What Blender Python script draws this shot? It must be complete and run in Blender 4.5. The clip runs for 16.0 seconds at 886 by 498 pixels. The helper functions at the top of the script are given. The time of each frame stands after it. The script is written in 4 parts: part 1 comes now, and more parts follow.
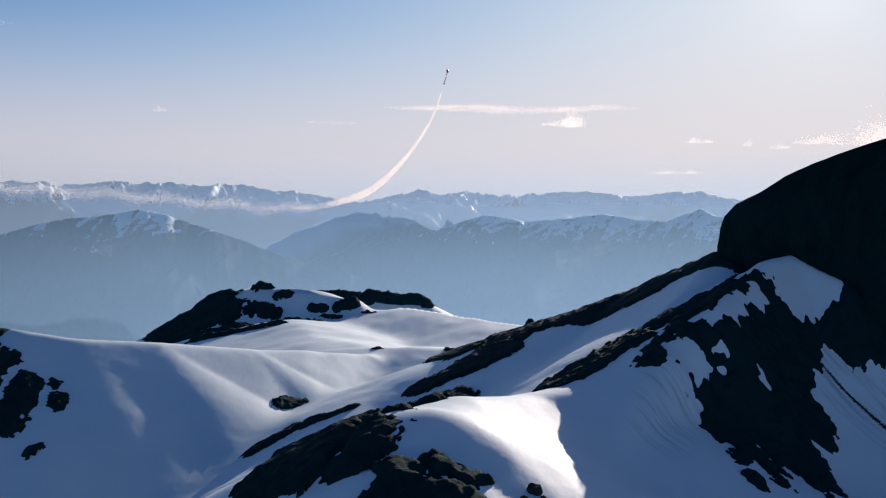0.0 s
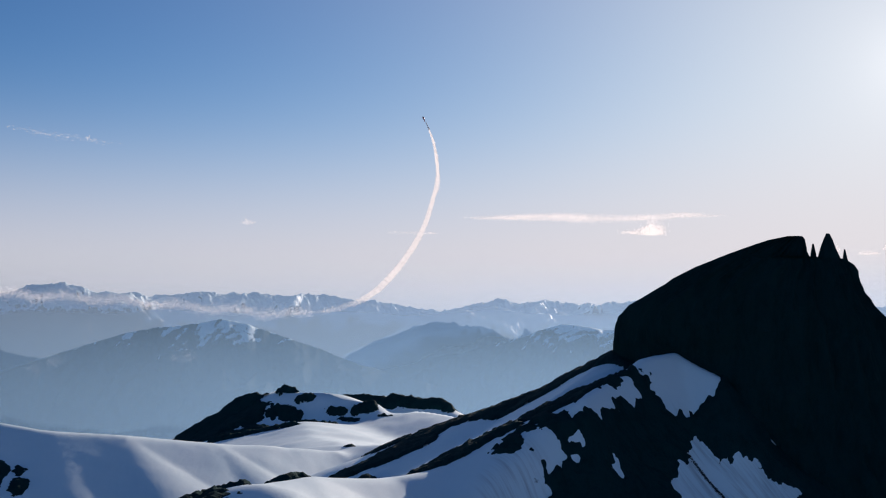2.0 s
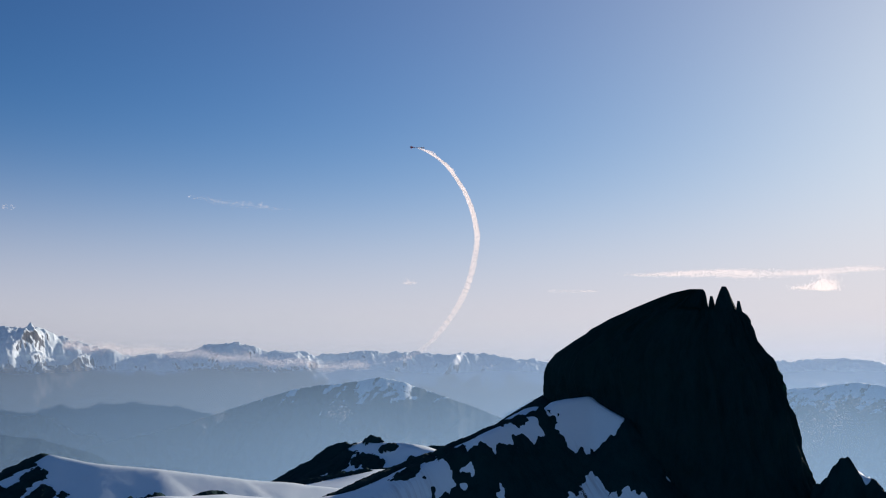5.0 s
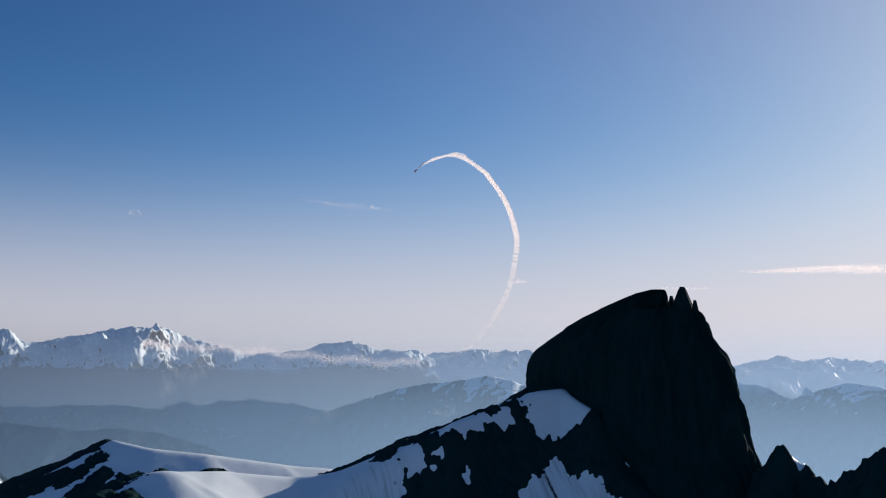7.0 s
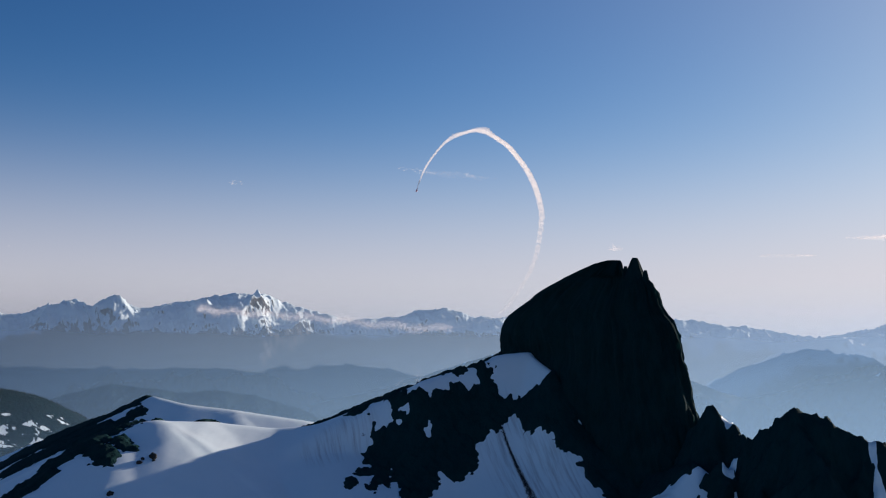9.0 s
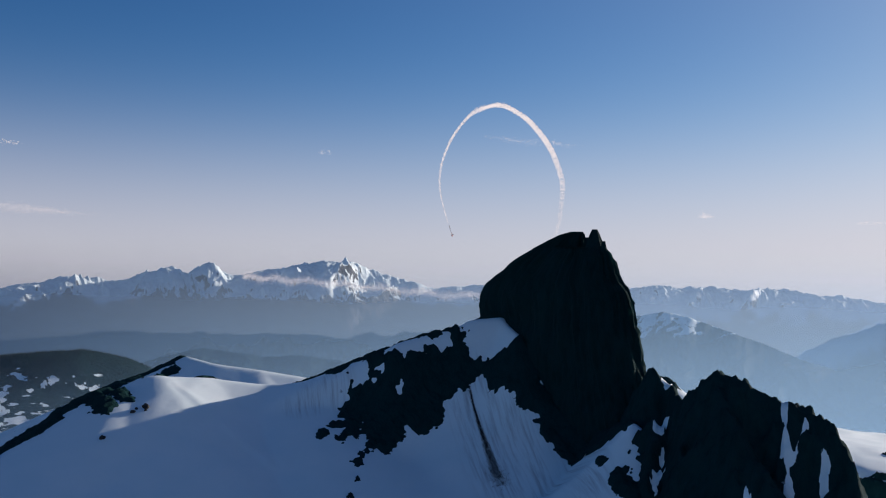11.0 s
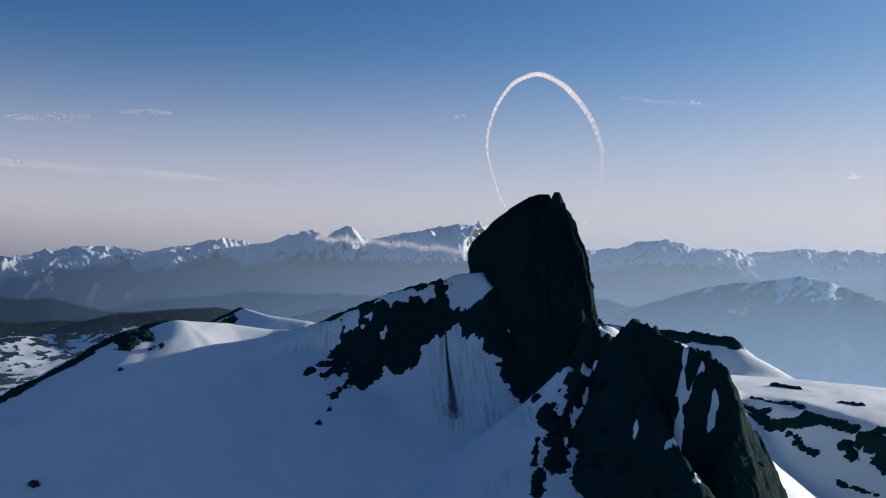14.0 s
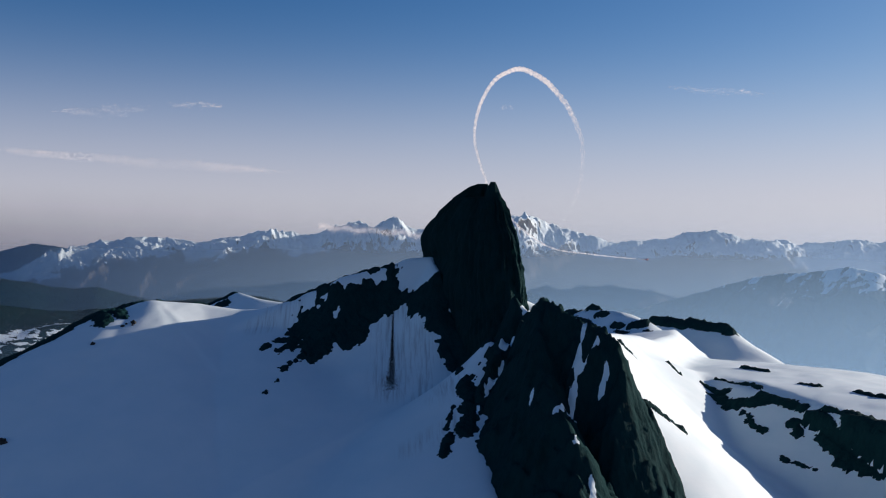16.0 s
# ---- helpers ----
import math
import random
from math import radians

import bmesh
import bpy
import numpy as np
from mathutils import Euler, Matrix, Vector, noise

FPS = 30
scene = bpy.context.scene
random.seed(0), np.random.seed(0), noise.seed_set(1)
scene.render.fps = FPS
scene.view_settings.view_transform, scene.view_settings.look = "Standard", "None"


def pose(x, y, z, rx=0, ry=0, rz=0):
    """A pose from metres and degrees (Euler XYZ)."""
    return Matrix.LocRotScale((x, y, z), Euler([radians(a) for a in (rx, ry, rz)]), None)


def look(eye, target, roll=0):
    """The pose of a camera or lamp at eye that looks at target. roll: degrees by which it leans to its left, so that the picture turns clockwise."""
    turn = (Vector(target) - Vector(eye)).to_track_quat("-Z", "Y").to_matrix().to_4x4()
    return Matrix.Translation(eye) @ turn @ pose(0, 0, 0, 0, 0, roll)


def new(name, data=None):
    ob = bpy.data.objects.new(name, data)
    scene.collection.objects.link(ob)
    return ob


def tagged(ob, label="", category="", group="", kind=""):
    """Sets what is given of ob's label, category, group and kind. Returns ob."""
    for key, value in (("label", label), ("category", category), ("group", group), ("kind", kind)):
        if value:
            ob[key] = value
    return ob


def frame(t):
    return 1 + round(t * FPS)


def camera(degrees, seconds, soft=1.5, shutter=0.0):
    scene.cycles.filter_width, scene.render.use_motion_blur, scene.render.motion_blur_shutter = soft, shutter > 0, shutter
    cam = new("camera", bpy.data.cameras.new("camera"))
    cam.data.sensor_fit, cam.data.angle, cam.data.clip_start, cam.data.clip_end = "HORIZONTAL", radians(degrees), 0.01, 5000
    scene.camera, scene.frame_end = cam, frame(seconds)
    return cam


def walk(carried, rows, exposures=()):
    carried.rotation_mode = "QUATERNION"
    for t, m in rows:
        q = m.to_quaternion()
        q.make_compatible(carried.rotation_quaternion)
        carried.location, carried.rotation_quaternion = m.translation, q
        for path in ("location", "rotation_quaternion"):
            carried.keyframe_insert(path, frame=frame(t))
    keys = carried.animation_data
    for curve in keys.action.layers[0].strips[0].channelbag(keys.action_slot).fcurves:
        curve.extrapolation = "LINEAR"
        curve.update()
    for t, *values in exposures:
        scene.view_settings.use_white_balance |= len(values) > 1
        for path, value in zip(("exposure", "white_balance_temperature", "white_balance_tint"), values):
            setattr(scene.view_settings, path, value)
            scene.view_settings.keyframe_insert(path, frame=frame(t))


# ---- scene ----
cam = camera(48.8, 16.0, 1.1)
PATH = [
    (0, (-1.734, -1.707, 100.734), (-1.737, 0.29, 100.631), 0.2),
    (0.5, (5.749, -5.863, 100.472), (5.721, -3.864, 100.407), 0.1),
    (1, (13.319, -9.417, 100.129), (13.252, -7.418, 100.117), 0.1),
    (1.5, (20.945, -12.336, 99.789), (20.825, -10.341, 99.841), 0.1),
    (2, (28.434, -14.796, 99.575), (28.255, -12.807, 99.695), 0.0),
    (2.5, (36.11, -17.512, 99.193), (35.864, -15.534, 99.359), -0.0),
    (3, (43.842, -19.819, 98.842), (43.53, -17.852, 99.033), 0.0),
    (3.5, (51.284, -21.498, 98.581), (50.914, -19.543, 98.785), -0.1),
    (6, (87.296, -36.155, 97.032), (86.678, -34.27, 97.286), 0.1),
    (6.5, (94.882, -37.94, 96.957), (94.201, -36.075, 97.204), 0.0),
    (7, (102.327, -40.368, 96.673), (101.591, -38.524, 96.91), 0.1),
    (7.5, (110.08, -42.324, 96.69), (109.294, -40.499, 96.91), 0.1),
    (8, (116.892, -42.213, 96.689), (116.059, -40.405, 96.891), 0.1),
    (8.5, (124.798, -43.752, 96.328), (123.921, -41.965, 96.514), 0.3),
    (11, (162.42, -45.272, 96.222), (161.332, -43.597, 96.324), 0.8),
    (11.5, (169.377, -45.039, 95.947), (168.265, -43.379, 96.035), 0.9),
    (12, (176.754, -44.463, 95.794), (175.604, -42.828, 95.866), 1.0),
    (12.5, (184.332, -44.296, 95.658), (183.131, -42.697, 95.714), 1.0),
    (13, (191.53, -43.509, 95.497), (190.281, -41.947, 95.538), 1.0),
    (13.5, (198.999, -42.74, 95.57), (197.71, -41.21, 95.599), 0.9),
    (14, (207.097, -42.177, 95.086), (205.777, -40.674, 95.109), 1.0),
    (14.5, (215.049, -40.966, 94.877), (213.706, -39.484, 94.895), 1.0),
    (15, (223.113, -40.029, 94.608), (221.752, -38.564, 94.622), 1.0),
    (15.5, (231.471, -38.959, 94.396), (230.091, -37.512, 94.405), 1.0),
    (16, (239.529, -37.702, 93.967), (238.131, -36.272, 93.97), 1.0),
]
walk(cam, [(t, look(eye, target, roll)) for t, eye, target, roll in PATH], [(0, 0.44, 6050, 13), (16, 0.44, 6050, 13)])

# ---- world and sun ----
SUN_AZ, SUN_EL = 21.0, 13.0          # degrees to the right of +y, above the horizon
SKY_GAIN, SKY_GAMMA, SKY_KNEE = 0.117, 1.5, 1.0
world = bpy.data.worlds.new("world")
scene.world = world
world.use_nodes = True
wt = world.node_tree
sky = wt.nodes.new("ShaderNodeTexSky")
sky.sky_type, sky.sun_disc = "NISHITA", False
sky.sun_elevation, sky.sun_rotation = radians(SUN_EL), radians(SUN_AZ)
sky.altitude, sky.air_density, sky.dust_density, sky.ozone_density = 1800.0, 1.0, 1.4, 2.8
# gamma and knee on the sky colour: the bright rim near the sun saturates softly, the zenith stays deep
gam = wt.nodes.new("ShaderNodeGamma")
gam.inputs[1].default_value = SKY_GAMMA
top = wt.nodes.new("ShaderNodeVectorMath")
top.operation = "SCALE"
top.inputs["Scale"].default_value = SKY_GAIN
low = wt.nodes.new("ShaderNodeVectorMath")
low.operation = "MULTIPLY_ADD"
low.inputs[1].default_value, low.inputs[2].default_value = (SKY_KNEE,) * 3, (1.0,) * 3
div = wt.nodes.new("ShaderNodeVectorMath")
div.operation = "DIVIDE"
wt.links.new(sky.outputs[0], top.inputs[0])
wt.links.new(top.outputs[0], gam.inputs[0])
wt.links.new(gam.outputs[0], low.inputs[0])
wt.links.new(gam.outputs[0], div.inputs[0])
wt.links.new(low.outputs[0], div.inputs[1])
# haze and glow painted into the sky colour: dense along the horizon and round the sun
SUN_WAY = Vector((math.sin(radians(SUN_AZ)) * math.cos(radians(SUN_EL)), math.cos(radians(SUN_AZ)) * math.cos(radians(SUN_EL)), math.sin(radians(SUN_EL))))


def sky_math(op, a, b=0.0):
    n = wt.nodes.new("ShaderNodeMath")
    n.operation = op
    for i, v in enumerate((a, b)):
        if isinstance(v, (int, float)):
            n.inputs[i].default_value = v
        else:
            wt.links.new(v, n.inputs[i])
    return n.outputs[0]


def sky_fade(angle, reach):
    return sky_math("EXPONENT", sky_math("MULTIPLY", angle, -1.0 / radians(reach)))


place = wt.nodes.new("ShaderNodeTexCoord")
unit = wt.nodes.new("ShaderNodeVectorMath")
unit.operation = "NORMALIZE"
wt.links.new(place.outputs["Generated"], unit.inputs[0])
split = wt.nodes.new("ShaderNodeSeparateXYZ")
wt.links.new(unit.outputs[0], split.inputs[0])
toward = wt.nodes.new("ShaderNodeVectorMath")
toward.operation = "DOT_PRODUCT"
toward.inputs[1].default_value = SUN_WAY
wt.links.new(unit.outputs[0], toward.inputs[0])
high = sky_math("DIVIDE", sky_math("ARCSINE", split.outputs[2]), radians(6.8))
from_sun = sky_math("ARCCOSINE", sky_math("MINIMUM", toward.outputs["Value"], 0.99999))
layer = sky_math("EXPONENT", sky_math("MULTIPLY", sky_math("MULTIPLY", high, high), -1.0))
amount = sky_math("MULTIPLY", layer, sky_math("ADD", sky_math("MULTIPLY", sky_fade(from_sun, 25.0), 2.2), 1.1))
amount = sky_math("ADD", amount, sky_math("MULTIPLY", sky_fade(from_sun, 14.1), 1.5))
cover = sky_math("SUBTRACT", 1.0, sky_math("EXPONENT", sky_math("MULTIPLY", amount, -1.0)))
haze_tint = wt.nodes.new("ShaderNodeMix")
haze_tint.data_type = "RGBA"
haze_tint.inputs["A"].default_value, haze_tint.inputs["B"].default_value = (0.52, 0.43, 0.44, 1.0), (0.61, 0.56, 0.52, 1.0)
wt.links.new(sky_fade(from_sun, 28.0), haze_tint.inputs["Factor"])
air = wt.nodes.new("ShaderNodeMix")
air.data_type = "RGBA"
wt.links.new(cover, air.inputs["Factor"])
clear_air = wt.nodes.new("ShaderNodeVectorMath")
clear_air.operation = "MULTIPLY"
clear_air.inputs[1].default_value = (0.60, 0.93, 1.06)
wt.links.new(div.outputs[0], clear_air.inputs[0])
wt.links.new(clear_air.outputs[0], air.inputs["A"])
wt.links.new(haze_tint.outputs["Result"], air.inputs["B"])
glare = wt.nodes.new("ShaderNodeVectorMath")
glare.operation = "MULTIPLY_ADD"
glare.inputs[1].default_value = (0.17, 0.165, 0.15)
wt.links.new(sky_fade(from_sun, 2.6), glare.inputs[0])
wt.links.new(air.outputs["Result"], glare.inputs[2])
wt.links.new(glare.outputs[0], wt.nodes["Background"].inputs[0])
wt.nodes["Background"].inputs[1].default_value = 1.0
sun_data = bpy.data.lights.new("sun", "SUN")
sun_data.energy, sun_data.angle, sun_data.color = 4.3, radians(0.6), (1.0, 0.83, 0.68)
sun = new("sun", sun_data)
sun.matrix_world = look((0, 0, 0), (-math.sin(radians(SUN_AZ)) * math.cos(radians(SUN_EL)), -math.cos(radians(SUN_AZ)) * math.cos(radians(SUN_EL)), -math.sin(radians(SUN_EL))))

# ---- noise on arrays ----
RNG = np.random.RandomState(7)
TABLE = RNG.rand(256, 256)


def value_noise(x, y, seed=0):
    x, y = x + seed * 17.31, y + seed * 9.77
    xi, yi = np.floor(x).astype(int), np.floor(y).astype(int)
    u, v = x - xi, y - yi
    u, v = u * u * u * (u * (u * 6 - 15) + 10), v * v * v * (v * (v * 6 - 15) + 10)
    a, b, c, d = xi & 255, (xi + 1) & 255, yi & 255, (yi + 1) & 255
    return (TABLE[a, c] * (1 - u) + TABLE[b, c] * u) * (1 - v) + (TABLE[a, d] * (1 - u) + TABLE[b, d] * u) * v


def fbm(x, y, octaves=5, seed=0, gain=0.5):
    total, amp, norm = 0.0, 1.0, 0.0
    for i in range(octaves):
        total = total + amp * (value_noise(x, y, seed + i) * 2 - 1)
        norm, amp = norm + amp, amp * gain
        x, y = x * 2.03 + 0.37 * y, y * 2.03 - 0.37 * x
    return total / norm


def ridged(x, y, octaves=5, seed=0, gain=0.55):
    total, amp, norm = 0.0, 1.0, 0.0
    for i in range(octaves):
        total = total + amp * (1 - np.abs(value_noise(x, y, seed + i) * 2 - 1)) ** 2
        norm, amp = norm + amp, amp * gain
        x, y = x * 2.1 + 0.3 * y, y * 2.1 - 0.3 * x
    return total / norm


# ---- mesh helpers ----
def mesh_of(name, verts, faces, material, smooth=True, attributes=()):
    me = bpy.data.meshes.new(name)
    me.from_pydata([tuple(v) for v in verts], [], faces)
    me.materials.append(material)
    if smooth:
        me.polygons.foreach_set("use_smooth", [True] * len(me.polygons))
    for key, values in attributes:
        at = me.attributes.new(key, "FLOAT", "POINT")
        at.data.foreach_set("value", np.asarray(values, dtype=np.float32).ravel())
    me.update()
    return me


def grid_faces(nu, nv, wrap=False):
    i = np.arange(nu if wrap else nu - 1)[:, None]
    j = np.arange(nv - 1)[None, :]
    a = i * nv + j
    b = ((i + 1) % nu) * nv + j
    return np.stack([a, b, b + 1, a + 1], -1).reshape(-1, 4).tolist()


def part(name, bm, material, parent, label=""):
    me = bpy.data.meshes.new(name)
    bm.to_mesh(me)
    bm.free()
    me.materials.append(material)
    me.polygons.foreach_set("use_smooth", [True] * len(me.polygons))
    ob = new(name, me)
    ob.parent = parent
    if label:
        ob["label"] = label
    return ob


# ---- materials ----
def node(t, kind, **values):
    n = t.nodes.new(kind)
    for key, value in values.items():
        n.inputs[key].default_value = value
    return n


def fresh(name):
    m = bpy.data.materials.new(name)
    m.use_nodes = True
    t = m.node_tree
    return m, t, t.nodes["Principled BSDF"]


def ramp(t, source, stops):
    r = t.nodes.new("ShaderNodeValToRGB")
    while len(r.color_ramp.elements) < len(stops):
        r.color_ramp.elements.new(0.5)
    for e, (at, colour) in zip(r.color_ramp.elements, stops):
        e.position, e.color = at, (*colour, 1.0)
    t.links.new(source, r.inputs[0])
    return r


def mathn(t, op, a, b):
    n = t.nodes.new("ShaderNodeMath")
    n.operation = op
    for i, v in enumerate((a, b)):
        if isinstance(v, (int, float)):
            n.inputs[i].default_value = v
        else:
            t.links.new(v, n.inputs[i])
    return n.outputs[0]


def noise_node(t, scale, detail=6.0, rough=0.55, stretch=None, turn=0.0):
    geo = t.nodes.new("ShaderNodeNewGeometry")
    source = geo.outputs["Position"]
    if stretch:
        mp = t.nodes.new("ShaderNodeMapping")
        mp.inputs["Scale"].default_value = stretch
        if turn:
            spin = t.nodes.new("ShaderNodeVectorRotate")
            spin.rotation_type = "Z_AXIS"
            spin.inputs["Angle"].default_value = radians(turn)
            t.links.new(source, spin.inputs["Vector"])
            source = spin.outputs[0]
        t.links.new(source, mp.inputs[0])
        source = mp.outputs[0]
    n = node(t, "ShaderNodeTexNoise", Scale=scale, Detail=detail, Roughness=rough)
    t.links.new(source, n.inputs["Vector"])
    return n.outputs[0]


def snow_and_rock(name, grain, edge, rock_stops, snow_stops, wear=0.5, relief=0.5):
    """Snow over rock: the 'snow' attribute, frayed by noise, tells where the snow lies. grain: the scale of the fraying per metre."""
    m, t, snow = fresh(name)
    at = t.nodes.new("ShaderNodeAttribute")
    at.attribute_name = "snow"
    fray = noise_node(t, grain, 8.0, 0.62)
    level = mathn(t, "ADD", at.outputs["Fac"], mathn(t, "MULTIPLY", mathn(t, "SUBTRACT", fray, 0.5), wear * 2))
    mask = mathn(t, "MULTIPLY", level, edge)
    clamp = t.nodes.new("ShaderNodeClamp")
    t.links.new(mathn(t, "ADD", mask, 0.5), clamp.inputs[0])
    soft = ramp(t, noise_node(t, grain * 0.22, 5.0, 0.5), snow_stops)
    grit = t.nodes.new("ShaderNodeAttribute")
    grit.attribute_name = "grit"
    lines = ramp(t, noise_node(t, grain * 2.2, 6.0, 0.65, (0.07, 1.0, 0.07), 43.0), ((0.46, (0.0, 0.0, 0.0)), (0.72, (1.0, 1.0, 1.0))))
    soil = t.nodes.new("ShaderNodeMix")
    soil.data_type = "RGBA"
    soil.inputs["B"].default_value = (0.24, 0.26, 0.27, 1.0)
    t.links.new(mathn(t, "MULTIPLY", lines.outputs[0], grit.outputs["Fac"]), soil.inputs["Factor"])
    t.links.new(soft.outputs[0], soil.inputs["A"])
    t.links.new(soil.outputs["Result"], snow.inputs["Base Color"])
    snow.inputs["Roughness"].default_value = 0.62
    snow.inputs["Specular IOR Level"].default_value = 0.25
    sb = node(t, "ShaderNodeBump", Strength=0.13 * relief, Distance=0.5 / grain)
    t.links.new(noise_node(t, grain * 1.4, 7.0, 0.6, (1.0, 0.45, 1.0)), sb.inputs["Height"])
    t.links.new(sb.outputs[0], snow.inputs["Normal"])
    rock = t.nodes.new("ShaderNodeBsdfPrincipled")
    tone = ramp(t, noise_node(t, grain * 0.9, 9.0, 0.65, (1.0, 1.0, 0.35)), rock_stops)
    t.links.new(tone.outputs[0], rock.inputs["Base Color"])
    rock.inputs["Roughness"].default_value = 0.9
    rock.inputs["Specular IOR Level"].default_value = 0.06
    rb = node(t, "ShaderNodeBump", Strength=0.9 * relief, Distance=1.2 / grain)
    t.links.new(noise_node(t, grain * 1.8, 10.0, 0.7, (1.0, 1.0, 0.4)), rb.inputs["Height"])
    t.links.new(rb.outputs[0], rock.inputs["Normal"])
    mix = t.nodes.new("ShaderNodeMixShader")
    t.links.new(clamp.outputs[0], mix.inputs[0])
    t.links.new(rock.outputs[0], mix.inputs[1])
    t.links.new(snow.outputs[0], mix.inputs[2])
    t.links.new(mix.outputs[0], t.nodes["Material Output"].inputs[0])
    return m


BASALT = ((0.25, (0.004, 0.024, 0.026)), (0.55, (0.007, 0.037, 0.040)), (0.78, (0.011, 0.037, 0.038)), (0.92, (0.036, 0.045, 0.044)))
CLEAN = ((0.3, (0.75, 0.90, 0.93)), (0.7, (0.82, 0.94, 0.96)))
mat_massif = snow_and_rock("snow_and_basalt", 0.55, 7.0, BASALT, CLEAN, 0.5, 0.5)
mat_spire = snow_and_rock("basalt", 0.5, 6.0, BASALT, CLEAN, 0.5, 0.8)
mat_range = snow_and_rock("far_snow_and_rock", 0.02, 5.0, ((0.3, (0.05, 0.055, 0.06)), (0.7, (0.12, 0.115, 0.11))), CLEAN, 1.0, 0.25)
mat_mid = snow_and_rock("snow_on_forest", 0.035, 6.0, ((0.3, (0.008, 0.024, 0.030)), (0.7, (0.02, 0.044, 0.05))), CLEAN, 1.1, 0.3)
mat_ground = snow_and_rock("valley_forest", 0.09, 8.0, ((0.3, (0.005, 0.024, 0.026)), (0.7, (0.012, 0.040, 0.042))), CLEAN, 0.9, 0.7)


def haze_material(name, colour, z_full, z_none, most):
    """See-through sheet with haze put into its colour, lit by sun and sky: dense below z_full metres, gone above
    z_none.
    """
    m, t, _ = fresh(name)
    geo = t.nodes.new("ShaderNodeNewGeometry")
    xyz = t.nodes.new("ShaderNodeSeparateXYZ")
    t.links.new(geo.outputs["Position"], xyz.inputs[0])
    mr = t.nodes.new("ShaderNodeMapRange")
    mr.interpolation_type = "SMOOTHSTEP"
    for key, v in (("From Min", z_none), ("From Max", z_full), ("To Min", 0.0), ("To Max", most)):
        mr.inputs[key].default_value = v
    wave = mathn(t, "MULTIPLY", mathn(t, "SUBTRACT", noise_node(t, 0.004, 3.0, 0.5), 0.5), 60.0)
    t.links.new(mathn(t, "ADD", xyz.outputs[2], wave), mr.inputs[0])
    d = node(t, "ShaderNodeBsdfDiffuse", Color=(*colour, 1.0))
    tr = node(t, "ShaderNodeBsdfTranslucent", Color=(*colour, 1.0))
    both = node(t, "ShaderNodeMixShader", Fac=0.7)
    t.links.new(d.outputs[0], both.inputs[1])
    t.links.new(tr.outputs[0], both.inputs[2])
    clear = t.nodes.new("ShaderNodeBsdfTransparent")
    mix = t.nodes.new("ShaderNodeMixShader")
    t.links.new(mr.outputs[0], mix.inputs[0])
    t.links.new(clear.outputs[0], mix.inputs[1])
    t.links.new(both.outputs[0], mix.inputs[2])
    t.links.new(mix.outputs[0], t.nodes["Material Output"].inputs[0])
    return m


def plain(name, colour, rough=0.5, metal=0.0, scale=3.0, vary=0.15):
    m, t, b = fresh(name)
    dark, light = [tuple(c * k for c in colour) for k in (1 - vary, 1 + vary)]
    r = ramp(t, noise_node(t, scale), ((0.3, dark), (0.7, light)))
    t.links.new(r.outputs[0], b.inputs["Base Color"])
    b.inputs["Roughness"].default_value, b.inputs["Metallic"].default_value = rough, metal
    return m


def vapour(name, colour):
    m, t, b = fresh(name)
    d = node(t, "ShaderNodeBsdfDiffuse", Color=(*colour, 1.0))
    tr = node(t, "ShaderNodeBsdfTranslucent", Color=(*colour, 1.0))
    both = node(t, "ShaderNodeMixShader", Fac=0.55)
    t.links.new(d.outputs[0], both.inputs[1])
    t.links.new(tr.outputs[0], both.inputs[2])
    t.links.new(both.outputs[0], t.nodes["Material Output"].inputs[0])
    return m


mat_smoke = vapour("white_smoke", (0.74, 0.74, 0.76))
mat_cloud = vapour("cloud", (0.87, 0.86, 0.87))
mat_needles = plain("needles", (0.004, 0.018, 0.019), 0.8, 0.0, 0.2, 0.4)
mat_boulder = plain("boulder_basalt", (0.022, 0.024, 0.024), 0.9, 0.0, 2.0, 0.5)
mat_paint = plain("aircraft_paint", (0.35, 0.05, 0.05), 0.3, 0.0, 1.0)
mat_dark = plain("dark_metal", (0.05, 0.05, 0.06), 0.4, 0.6, 1.0)

